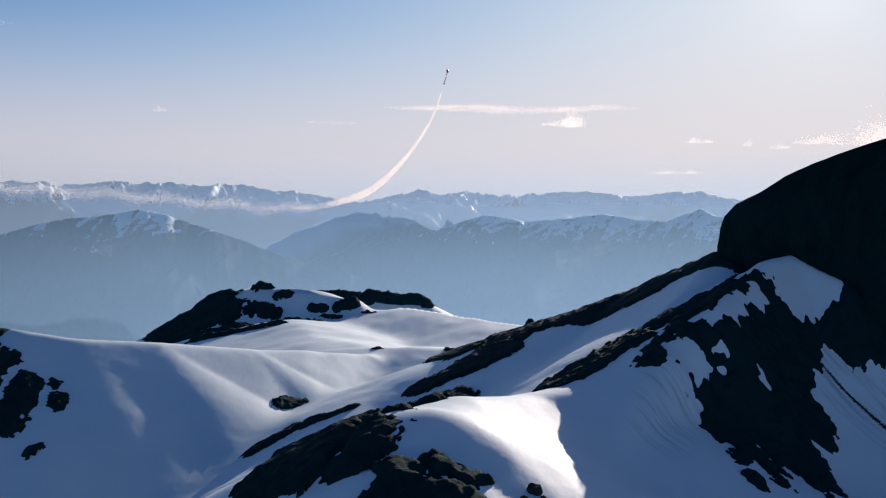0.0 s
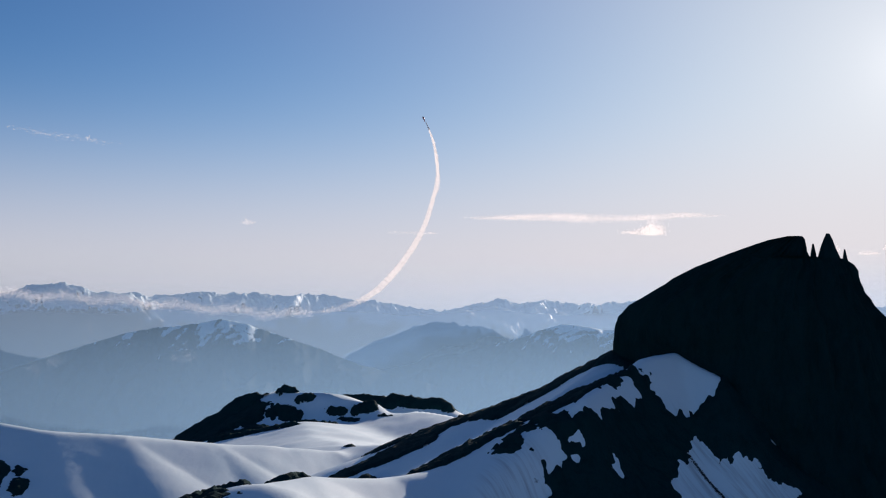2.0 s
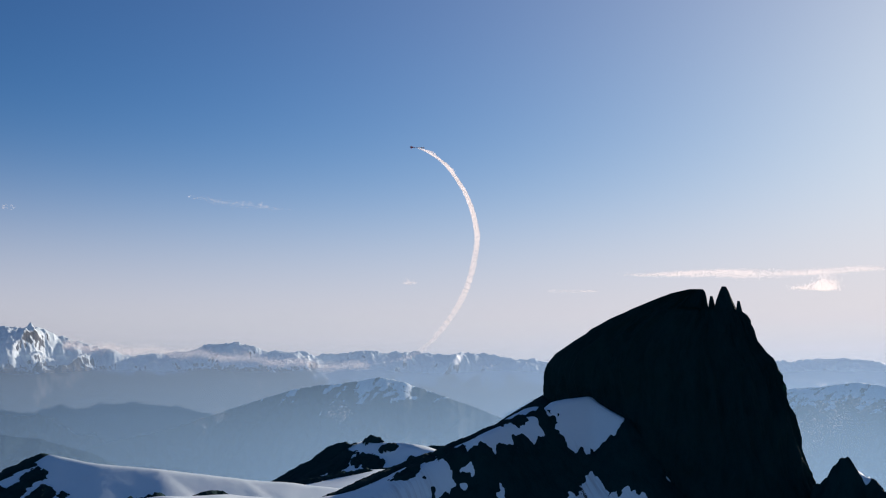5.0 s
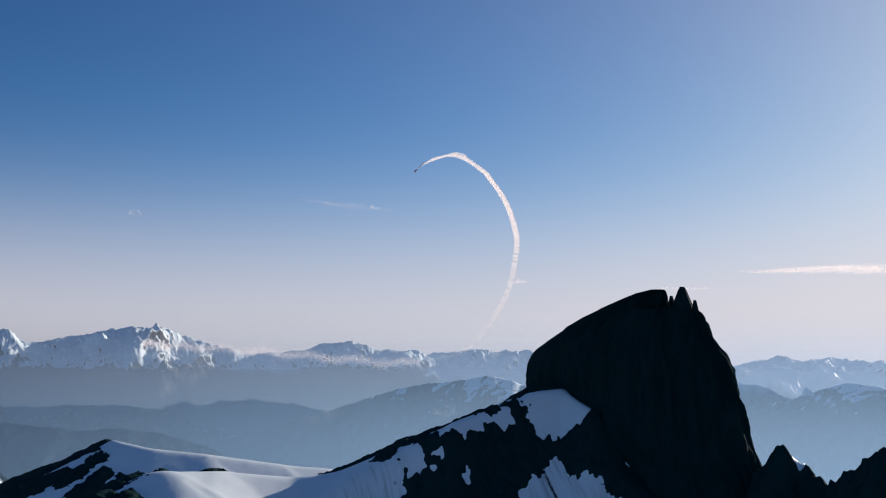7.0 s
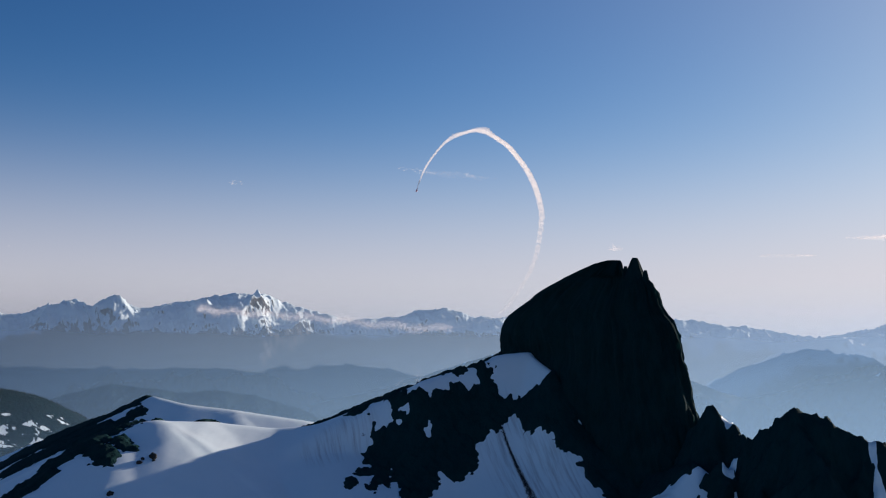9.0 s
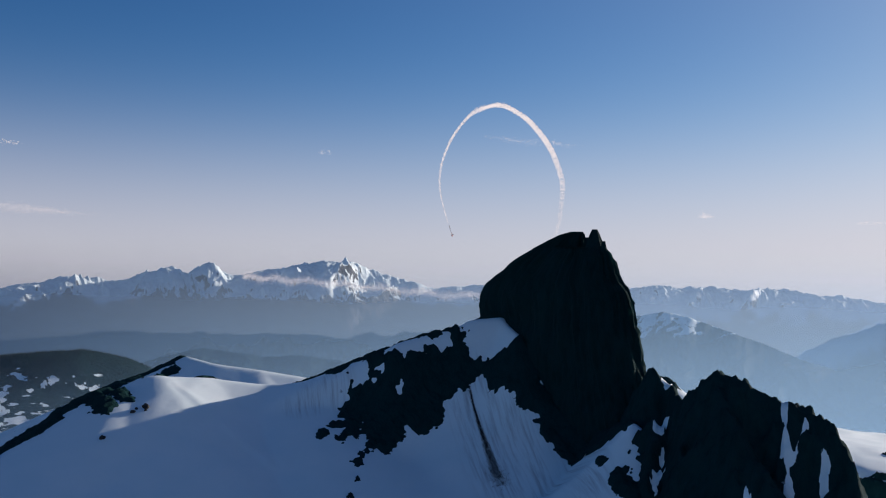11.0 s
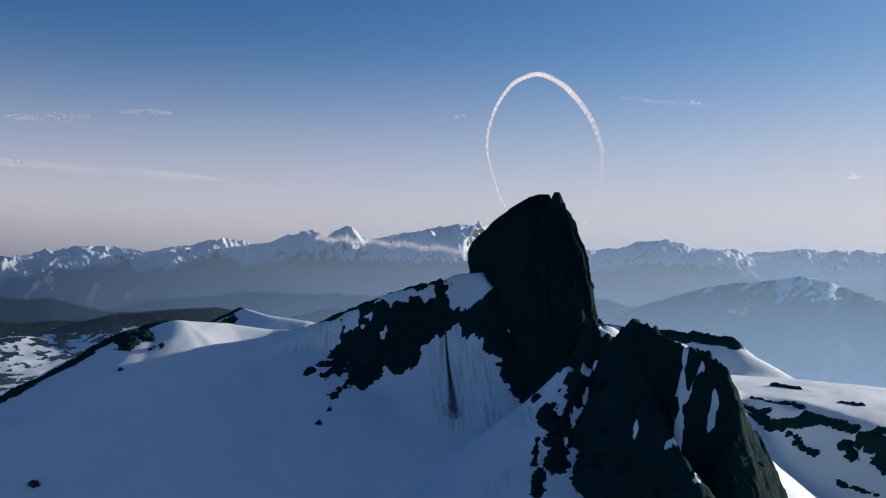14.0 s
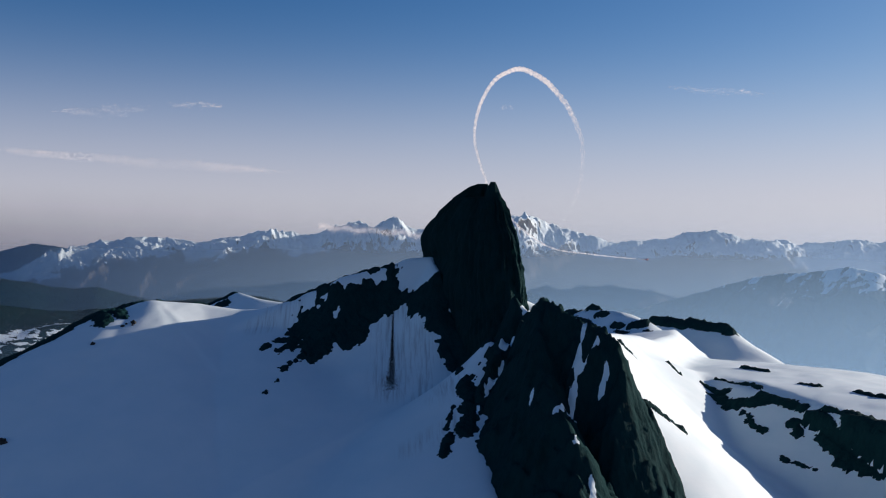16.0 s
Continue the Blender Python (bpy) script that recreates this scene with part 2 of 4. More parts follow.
# ---- the massif: ridges with their falling flanks ----
# each ridge: drop per metre at first and far off on its left and on its right side, length of the change, crest points
RIDGES = [
    # shoulder from the spire down to the saddle and along the near snow crest
    ((1.75, 0.30, 0.42, 0.55), 16, [(54, 152, 92.4), (48, 146.5, 91.7), (45, 143.5, 90.7), (40, 138, 88.8), (36, 131.5, 86.8), (27, 126, 79.4), (21, 124.5, 76.8)]),
    ((0.46, 0.42, 0.16, 0.60, 2.6), 5.5, [(19, 122.5, 76.8), (9.5, 118, 76.8), (1, 109, 78.2), (-3, 98, 79.4), (-3.8, 89, 76.9), (-4.8, 82, 71.6), (-6.5, 75, 66.9), (-5, 61, 60), (-5, 40, 50), (0, 0, 30), (10, -80, 0)]),
    # brow under the large snow patch
    ((1.5, 1.2, 1.2, 1.2), 10, [(58, 146, 89.4), (52, 149, 92.3), (46, 145.5, 91.6)]),
    # back rib with the knob
    ((0.42, 0.40, 0.75, 0.45), 8, [(43, 158, 92.5), (29, 168.5, 84.2), (15, 180.5, 76.6), (2, 190, 69), (-10, 197, 63)]),
    # rock band at the foot of the spire
    ((1.15, 0.45, 0.9, 0.9), 12, [(92, 129, 74), (80, 139.5, 69), (66, 141, 76.5), (50, 139, 77.6)]),
    # low crest in the basin
    ((0.13, 0.30, 0.5, 0.55), 10, [(-4, 180, 66), (-13, 160, 65.5), (-23, 138, 63.5), (-32, 120, 57), (-42, 95, 46)]),
    # rock rib west of the saddle
    ((0.4, 0.5, 0.55, 0.5), 12, [(3, 152, 71.5), (-5, 132, 69.8), (-11, 112, 66.8), (-15, 96, 61), (-20, 78, 52)]),
    # western snow crest
    ((0.50, 0.48, 0.30, 0.45), 14, [(-20, 222, 64.5), (-42, 200, 69.5), (-58, 187, 73), (-71, 180, 74.6), (-82, 178, 76.6), (-92, 172, 71), (-104, 160, 58), (-120, 140, 38)]),
]
# the plateau behind the spire and the table hill
PLATEAU = [
    ((0.10, 0.35, 0.80, 0.80), 40, [(82, 160, 80.5), (72, 178, 78.2)]),
    ((0.10, 0.35, 0.85, 0.85), 40, [(72, 178, 78.2), (66, 188, 77.0), (54, 230, 67.5), (34, 290, 61.5), (6, 350, 58.0), (-20, 395, 57)]),
    ((0.12, 0.4, 0.10, 0.3), 40, [(20, 219, 66.5), (10, 222, 65.5), (-18, 236, 63.8), (-40, 290, 59), (-60, 360, 56)]),
    ((0.0, 0.3, 0.62, 0.52), 200, [(50, 288, 51.4), (60, 283, 50.4), (93, 266, 47.6), (122, 265, 46.4), (165, 262, 44.6), (240, 250, 41.0)]),
    ((0.9, 0.6, 0.75, 0.40), 20, [(-122, 415, 41), (-100, 408, 59.5), (-80, 408, 65.6), (-52, 403, 63.2), (-38, 400, 60.6)]),
    ((0.9, 0.6, 0.50, 0.45), 12, [(-58, 436, 58.5), (-38, 438, 58.5), (-12, 436, 57.0), (-8, 434, 54.5), (1, 427, 43), (20, 418, 34)]),
    ((0.5, 0.5, 0.5, 0.5), 30, [(-150, 300, 20), (-60, 200, 50), (60, 200, 58), (60, 320, 35), (-20, 420, 40)]),
]
# crags east of the spire
CRAGS = [
    ((2.4, 0.8, 2.4, 0.8), 12, [(89, 138.5, 79), (93.4, 136.8, 83.2), (96.5, 137, 80.5), (100, 133, 78)]),
    ((2.6, 2.2, 2.6, 1.5), 14, [(100, 131, 77.5), (105, 128.5, 81), (108.5, 127, 84.6), (113, 125.5, 83.2), (118, 126.5, 80.6), (121, 126, 79.6), (124, 127, 78.6), (128.5, 126.5, 76.8), (130.5, 124, 71.5), (132.5, 121, 64), (136, 119.5, 54), (141, 118, 42)]),
    ((1.7, 1.5, 2.0, 1.4), 14, [(108.5, 127, 83.5), (113, 120, 77), (121, 113, 68), (131, 108.5, 60.5), (136, 104, 52), (142, 98, 42)]),
    ((1.7, 1.4, 1.3, 1.2), 12, [(97, 127, 75), (99, 121, 67), (103, 113, 57), (108, 104, 46)]),
]


def ridge_height(x, y, spec):
    (l1, l2, r1, r2, *soft), length, line = spec
    soft = soft[0] if soft else 0.8
    best = np.full(x.shape, -1e9)
    for (ax, ay, az), (bx, by, bz) in zip(line[:-1], line[1:]):
        dx, dy = bx - ax, by - ay
        k = np.clip(((x - ax) * dx + (y - ay) * dy) / (dx * dx + dy * dy), 0, 1)
        px, py = x - ax - k * dx, y - ay - k * dy
        dist = np.sqrt(px * px + py * py + soft * soft) - soft
        side = dx * (y - ay) - dy * (x - ax)
        w = 1 / (1 + np.exp(-side / math.hypot(dx, dy) / 1.5))
        first, last = l1 * w + r1 * (1 - w), l2 * w + r2 * (1 - w)
        h = az + k * (bz - az) - last * dist - (first - last) * length * (1 - np.exp(-dist / length))
        best = np.maximum(best, h)
    return best


def smooth_floor(x, y):
    """Height of the snow ground: the ridges, melted into one another."""
    cut = np.clip(158 - 0.12 * (x - 60) - y, 0, None) * 1.4
    front = np.clip(((x - 21) * 25 - (y - 125) * 31) / 39.8 + 7, 0, None) * 1.2
    east = np.clip(x - 58, 0, None) * 0.5
    far_east = np.clip(x - 76, 0, None) * 0.6
    hs = np.stack([ridge_height(x, y, r) - (front if i == 3 else 0.0) - (far_east if i in (0, 3) else 0.0) for i, r in enumerate(RIDGES)]
                  + [ridge_height(x, y, r) - cut - (east if i == 2 else 0.0) for i, r in enumerate(PLATEAU)])
    top = hs.max(0)
    return top + 0.9 * np.log(np.exp((hs - top) / 0.9).sum(0)) - 0.25


def crag_height(x, y):
    return np.stack([ridge_height(x, y, r) for r in CRAGS]).max(0)


def spread(lo, hi, fine_lo, fine_hi, step, grow):
    mid = list(np.arange(fine_lo, fine_hi + 1e-6, step))
    d, v = step, fine_hi
    while v < hi:
        d = min(d * grow, 14.0)
        v += d
        mid.append(v)
    d, v = step, fine_lo
    low = []
    while v > lo:
        d = min(d * grow, 14.0)
        v -= d
        low.append(v)
    return np.array(low[::-1] + mid)


def capsule(x, y, ax, ay, bx, by, r):
    dx, dy = bx - ax, by - ay
    k = np.clip(((x - ax) * dx + (y - ay) * dy) / (dx * dx + dy * dy + 1e-9), 0, 1)
    return np.hypot(x - ax - k * dx, y - ay - k * dy) - r


# bare rock and the snow that lies in it: stretches (from x, y, to x, y, half width)
FACE_ROCK = [
    (46, 138, 40, 132, 5), (42, 127.5, 34, 126, 3.6), (45, 126, 40, 124, 2.4), (33, 127, 24, 124.6, 1.8), (32, 123, 33, 117.5, 1.3), (36, 122, 38.5, 117.5, 0.8), (40, 123, 43, 120, 0.9),
    (54, 142.5, 62, 142, 4.2), (47, 141, 56, 143, 4.0), (50, 140, 47, 134, 3.2), (39, 124, 34.5, 119.5, 3.4), (43, 123.5, 41, 121, 2.4), (47, 129, 45.5, 125, 2.6), (36, 118, 33, 112, 1.4), (41, 119, 42.5, 113.5, 1.0), (38.5, 118, 39, 112.5, 0.8), (58, 140, 74, 139.5, 3.2), (74, 138, 90, 132, 4.6), (36, 138, 14, 127.5, 3.8), (45, 147, 40, 143, 2.2), (30, 129, 24, 124.5, 2.2), (38, 124, 41, 118, 4.0), (36, 119, 37.5, 111, 1.6), (41, 117, 45, 107, 1.0), (44, 122, 45, 115.5, 1.8), (40, 128, 46, 126, 4.5), (33.5, 113, 34.5, 108, 0.7),
]
FACE_SNOW = [(47, 154.5, 50, 149.5, 3.2), (45.5, 146, 55.5, 146.2, 3.3), (50, 149, 57, 149, 2.6), (49, 142.8, 53.5, 143.6, 2.2), (37, 131.8, 41, 136.8, 1.5), (41, 136.8, 43.5, 139.5, 1.1), (31.5, 124, 30, 127, 0.9), (34.5, 126.5, 36, 129, 0.6), (36, 131, 34.6, 129.6, 1.1), (40.4, 126.7, 40.2, 125.8, 0.5), (23, 126.5, 21.5, 124.5, 1.0), (28.5, 126, 27.5, 123.6, 1.1), (30, 134, 28, 132.6, 0.6)]
RIB_ROCK = [(48, 155, 44, 157.5, 2.4), (44, 156, 36, 160, 4.2), (36, 160.5, 29, 164.5, 5.4), (29, 164, 12, 175, 6.4), (14, 172, 4, 162, 4.4), (8, 161, -5, 158, 3.4), (2, 172, -2, 184, 3.6), (24, 164, 16, 166, 2.0)]
WEST_RIB = [(-1, 146, -6, 130, 4.2), (-7, 128, -12, 112, 4.8), (-12, 110, -17, 94, 5.5), (-4, 121, -4, 111, 2.4), (-7, 99, -10, 90, 3.0), (-5.5, 87, -8, 78, 2.4), (-6, 74, -9, 60, 3.0), (-7, 60, -9, 38, 4), (-3.5, 88.5, 0.5, 86.5, 1.9), (-6, 84, 1, 81.5, 2.4)]
WEST_RIB_SNOW = [(-7, 133, -9, 127, 0.8), (-12.5, 116, -14, 110, 0.9), (-5, 97, -8, 100, 0.9)]
PATCHES = [
    (-33.5, 183, -29.8, 186.5, 1.7), (-33, 157, -27, 162.5, 1.9), (-25, 161, -17.5, 159.5, 1.7), (-73.7, 164, -73, 155.5, 3.2), (-79, 170, -80.5, 158, 2.4), (-69.2, 166.8, -68.8, 166, 1.3),
    (-67.2, 162.6, -67, 161.6, 1.7), (-67.4, 150, -65.6, 151.2, 1.0), (-87, 175, -99, 161, 5.0), (-100, 165, -114, 146, 8.0), (-86, 160, -97, 142, 4.5), (-18.6, 235, -17.8, 234.6, 1.2), (-0.8, 226.8, 0.2, 226.4, 1.0),
]
TABLE_PATCHES = [
    (-116, 396, -98, 404, 9), (-112, 386, -92, 394, 9), (-96, 376, -84, 380, 5), (-80, 405, -76, 406, 2.5), (-80, 394, -71, 391, 4.0), (-92, 354, -62, 349, 3.6), (-56, 394, -50, 393, 2.6), (-46, 393.5, -39, 397.5, 2.8), (-50, 388, -44, 388, 2.0),
    (-56, 434, -36, 433, 5.0), (-34, 434, -11, 433, 5.0), (-34, 390, -30, 390, 1.4), (-105, 380, -80, 366, 4.0), (-70, 400, -66, 402, 2.2), (-62, 372, -50, 370, 1.6),
]
PLATEAU_PATCHES = [
    (110, 168, 116, 173, 1.0), (66, 272, 75, 270, 2.2), (73, 267, 78, 264, 2.4), (81, 263, 92, 263, 2.6), (90, 266, 102, 264, 2.4), (100, 266, 106, 263, 1.6), (92, 254, 97, 252, 1.6), (88, 258, 92, 256, 1.2),
    (105, 257, 108, 254, 1.8), (110, 259, 117, 255, 2.4), (113, 262, 124, 259, 1.6), (117, 253, 125, 249, 3.0), (124, 257, 136, 252, 3.4), (128, 248, 140, 245, 3.6), (124, 245, 128, 244, 1.4),
    (66, 281, 76, 278, 1.0), (76, 278, 86, 274, 1.2), (93, 291, 99, 290, 1.2), (112, 292, 122, 290, 1.6), (106, 243.5, 119, 241.5, 0.5), (140, 256, 150, 252, 3.4), (146, 246, 156, 240, 3.0), (62, 310, 70, 312, 1.6), (58, 262, 63, 261, 1.0), (58, 232, 64, 232, 1.2), (66, 206, 70, 204, 1.2),
]
BOWL_PATCHES = [(88.4, 122.6, 89, 122.2, 0.9), (93.5, 119.6, 95.5, 117.8, 1.7), (97, 117, 99, 114.5, 2.0), (101.5, 112.5, 103, 109.5, 2.0), (101, 106.5, 104, 102, 1.1), (96, 113, 99, 108, 0.5), (50.8, 96.8, 50.2, 97.6, 0.35), (48.4, 101.4, 48, 102.4, 0.35), (45.5, 105.2, 45, 106, 0.3)]


# avalanche fans with fallen grit
GRITTY = [(52, 136, 70, 119, 6.5), (64, 134, 78, 122, 6.0), (80, 131, 90, 116, 5.0), (27, 121, 24, 113, 5.0), (100, 110, 96, 100, 4.0)]


def ground_height(x, y):
    z = smooth_floor(x, y)
    away = np.clip(np.hypot(x - 60, y - 130) / 90, 0.45, 1)
    calm = 1 - 0.85 / (1 + np.exp((x + 25) / 6)) / (1 + np.exp((y - 215) / 8))
    drifts = fbm(x / 38, y / 52, 4, 3) * 1.5 * away * calm + fbm(x / 11, y / 17, 3, 5) * 0.32
    runnels = fbm((x + 0.6 * y) / 2.6, (y - 0.6 * x) / 16, 3, 6) * 0.05
    return z + drifts + runnels


def nearest_of(x, y, stretches):
    d = np.full(x.shape, 60.0)
    for c in stretches:
        d = np.minimum(d, capsule(x, y, *c))
    return d


def build_massif():
    xs = spread(-330, 330, -16, 110, 0.7, 1.04)
    ys = spread(-130, 560, 70, 196, 0.7, 1.022)
    x, y = np.meshgrid(xs, ys, indexing="ij")
    z = ground_height(x, y)
    gx, gy = np.gradient(z, xs, ys)
    steep = np.hypot(gx, gy)
    lie = 1.6 - np.clip((steep - 1.25) * 3.0, 0, 3.0)
    grit = np.clip(-nearest_of(x, y, GRITTY) / 4.0, 0, 1) * 0.6
    verts = np.stack([x, y, z], -1).reshape(-1, 3)
    me = mesh_of("massif", verts, grid_faces(len(xs), len(ys)), mat_massif, True, [("snow", lie), ("grit", grit)])
    tagged(new("mountain_snowfield", me), "snow-covered alpine ridge and plateau, mostly in blue shade", "snow", kind="structure")


def islands(mask, least=14):
    """The connected patches of a grid of cells, without the smallest ones."""
    left, found = mask.copy(), []
    for start in np.argwhere(mask):
        if not left[tuple(start)]:
            continue
        left[tuple(start)] = False
        stack, cells = [tuple(start)], []
        while stack:
            i, j = stack.pop()
            cells.append((i, j))
            for p, q in ((i + 1, j), (i - 1, j), (i, j + 1), (i, j - 1)):
                if 0 <= p < mask.shape[0] and 0 <= q < mask.shape[1] and left[p, q]:
                    left[p, q] = False
                    stack.append((p, q))
        if len(cells) >= least:
            found.append(tuple(np.array(cells).T))
    return found


def build_outcrop(stretches, holes=(), cell=0.35, fray=1.0, lift=0.7, label="", seed=100, name="rock_outcrop", group=""):
    """Bare rock that stands out of the snow: proud in the middle, dipping under the snow at its ragged rim."""
    pad = 3.0 * fray
    x0, x1 = min(min(c[0], c[2]) - c[4] for c in stretches) - pad, max(max(c[0], c[2]) + c[4] for c in stretches) + pad
    y0, y1 = min(min(c[1], c[3]) - c[4] for c in stretches) - pad, max(max(c[1], c[3]) + c[4] for c in stretches) + pad
    xs, ys = np.arange(x0, x1, cell), np.arange(y0, y1, cell)
    x, y = np.meshgrid(xs, ys, indexing="ij")
    d = nearest_of(x, y, stretches)
    if holes:
        d = np.maximum(d, -nearest_of(x, y, holes))
    d = d + fray * (fbm(x / (4.5 * fray), y / (4.5 * fray), 3, seed) * 1.7 + fbm(x / (1.3 * fray), y / (1.3 * fray), 4, seed + 4) * 1.5)
    inside = np.clip(-d / fray, 0, 1)
    z = ground_height(x, y) + np.clip(-d * 0.55, -0.8 * fray, lift) + inside * (ridged(x / (3.2 * fray), y / (3.2 * fray), 4, seed + 8) - 0.35) * 1.1 * lift
    keep = d < 1.0 * fray
    index = -np.ones(x.shape, int)
    index[keep] = np.arange(keep.sum())
    verts = np.stack([x, y, z], -1)[keep]
    a, b, c, e = index[:-1, :-1], index[1:, :-1], index[1:, 1:], index[:-1, 1:]
    ok = (a >= 0) & (b >= 0) & (c >= 0) & (e >= 0)
    quads = np.stack([a, b, c, e], -1)
    nearest = np.stack([capsule(x, y, *c) for c in stretches]).argmin(0)[:-1, :-1]
    pieces = [p for i in range(len(stretches)) for p in islands(ok & (nearest == i))]
    if len(pieces) == 1:
        used, local = np.unique(quads[pieces[0]], return_inverse=True)
        me = mesh_of(name, verts[used], local.reshape(-1, 4).tolist(), mat_massif, True, [("snow", np.full(len(used), -1.3))])
        return tagged(new(name, me), label, "rock", group)
    whole = tagged(new(name), label, "rock", group)
    for piece in pieces:
        used, local = np.unique(quads[piece], return_inverse=True)
        me = mesh_of("rock_step", verts[used], local.reshape(-1, 4).tolist(), mat_massif, True, [("snow", np.full(len(used), -1.3))])
        new("rock_step", me).parent = whole
    return whole


def build_crag():
    xs, ys = np.arange(84, 160, 0.4), np.arange(84, 146, 0.4)
    x, y = np.meshgrid(xs, ys, indexing="ij")
    z = crag_height(x, y)
    gx, gy = np.gradient(z, xs, ys)
    wall = np.clip(np.hypot(gx, gy) - 0.6, 0, 1.5)
    z = z + (ridged(x / 5.5, y / 5.5, 5, 131) - 0.5) * 3.0 * (0.4 + wall) + (ridged(x / 1.7, y / 1.7, 4, 137) - 0.5) * 1.3
    base = ground_height(x, y)
    snow = nearest_of(x, y, CRAG_SNOW) + fbm(x / 1.5, y / 1.5, 4, 141) * 1.25
    lie = np.clip(-snow / 0.5, -1.5, 1.5)
    keep = z > base - 1.5
    index = -np.ones(x.shape, int)
    index[keep] = np.arange(keep.sum())
    verts = np.stack([x, y, z], -1)[keep]
    a, b, c, e = index[:-1, :-1], index[1:, :-1], index[1:, 1:], index[:-1, 1:]
    ok = (a >= 0) & (b >= 0) & (c >= 0) & (e >= 0)
    crag = tagged(new("rock_crag"), "jagged black rock crag with snow in its gullies, beside the spire", "rock")
    owner = np.stack([ridge_height(x, y, r) for r in CRAGS]).argmax(0)[:-1, :-1]
    for i, name in enumerate(("rock_tower", "rock_wall", "buttress", "rock_rib")):
        mine = ok & (owner == i)
        quads = np.stack([a[mine], b[mine], c[mine], e[mine]], -1)
        used, local = np.unique(quads, return_inverse=True)
        me = mesh_of(name, verts[used], local.reshape(-1, 4).tolist(), mat_massif, True, [("snow", lie[keep][used])])
        new(name, me).parent = crag


CRAG_SNOW = [(98.4, 129.6, 97.8, 127, 0.9), (99.6, 125, 100.4, 120, 0.45), (100.4, 120, 101, 114, 0.4), (95.2, 138, 96.4, 136, 0.6), (120.5, 125.8, 122, 121.5, 0.6), (124.2, 125.4, 122.6, 121.5, 0.3), (122, 121.5, 124.5, 116, 0.5), (124.5, 116, 126, 110, 0.3), (127.2, 124, 127.6, 122, 0.3), (131.4, 108.8, 132, 108.2, 0.4), (118, 112.5, 118.6, 111.5, 0.25), (136, 108, 138, 105, 0.4)]


def build_boulder(x, y, size, seed):
    bm = bmesh.new()
    bmesh.ops.create_icosphere(bm, subdivisions=3, radius=size)
    for v in bm.verts:
        k = 1 + 0.45 * noise.noise(v.co * (1.3 / size) + Vector((seed, 0, 0))) + 0.15 * noise.noise(v.co * (4 / size))
        v.co = Vector((v.co.x * k, v.co.y * k * 0.9, v.co.z * k * 0.8))
    me = bpy.data.meshes.new("boulder")
    bm.to_mesh(me)
    bm.free()
    me.materials.append(mat_boulder)
    ob = new("boulder", me)
    z = float(ground_height(np.array([x]), np.array([y]))[0])
    ob.matrix_world = pose(x, y, z + size * 0.25, 0, 0, seed * 40)
    return tagged(ob, "single dark boulder sticking out of smooth shaded snow", "boulder", "boulders on the snow")


build_massif()
build_outcrop(FACE_ROCK, FACE_SNOW, 0.3, 0.75, 0.6, "black basalt rock face below the spire with snow patches", 100, "rock_outcrop")
build_outcrop(RIB_ROCK, (), 0.4, 0.6, 0.45, "dark rock rib with a small knob on its crest", 110, "rock_outcrop")
build_outcrop(WEST_RIB, WEST_RIB_SNOW, 0.35, 0.8, 0.7, "dark rock rib with snow streaks, west of the saddle", 120, "rock_outcrop")
for i, c in enumerate(PATCHES):
    build_outcrop([c], (), 0.4, 0.45 + 0.1 * c[4], 0.6, "dark rock outcrop in the western snowfield", 150 + i * 3, group="outcrops in the snow")
for i, c in enumerate(TABLE_PATCHES):
    build_outcrop([c], (), 0.7, 0.6 + 0.15 * c[4], 1.3, "bare dark rock patch on the flat-topped snowy hill", 200 + i * 3, group="outcrops on the table hill")
for i, c in enumerate(PLATEAU_PATCHES):
    build_outcrop([c], (), 0.5, 0.6 + 0.12 * c[4], 1.0, "low dark rock patch on the sunlit snow plateau", 260 + i * 3, group="outcrops on the plateau")
for i, c in enumerate(BOWL_PATCHES):
    build_outcrop([c], (), 0.25, 0.3 + 0.12 * c[4], 0.6, "dark rock patch in the shaded snow bowl", 330 + i * 3, group="outcrops in the bowl")
build_crag()
for i, (bx, by, size) in enumerate([(9.1, 74.7, 0.55), (6.0, 84.2, 0.5), (6.6, 86.9, 0.75), (5.6, 85.4, 0.35), (32.6, 43.9, 0.95), (7.4, 86.2, 0.3), (66, 121.5, 0.25), (44, 113, 0.22)]):
    build_boulder(bx, by, size, i + 1)


def build_knob():
    verts, faces = loft([(72, -2.2, 2.4, 2.0), (76, -1.5, 1.5, 1.3), (77.6, -1.0, 0.7, 0.8), (78.3, -0.6, 0.2, 0.3)], (14.6, 180.8, 20), 28, 0.35, 3)
    me = mesh_of("rock_knob", verts, faces, mat_spire, True, [("snow", np.full(len(verts), -1.3))])
    tagged(new("rock_pillar", me), "small upright dark rock knob on the ridge crest", "rock")


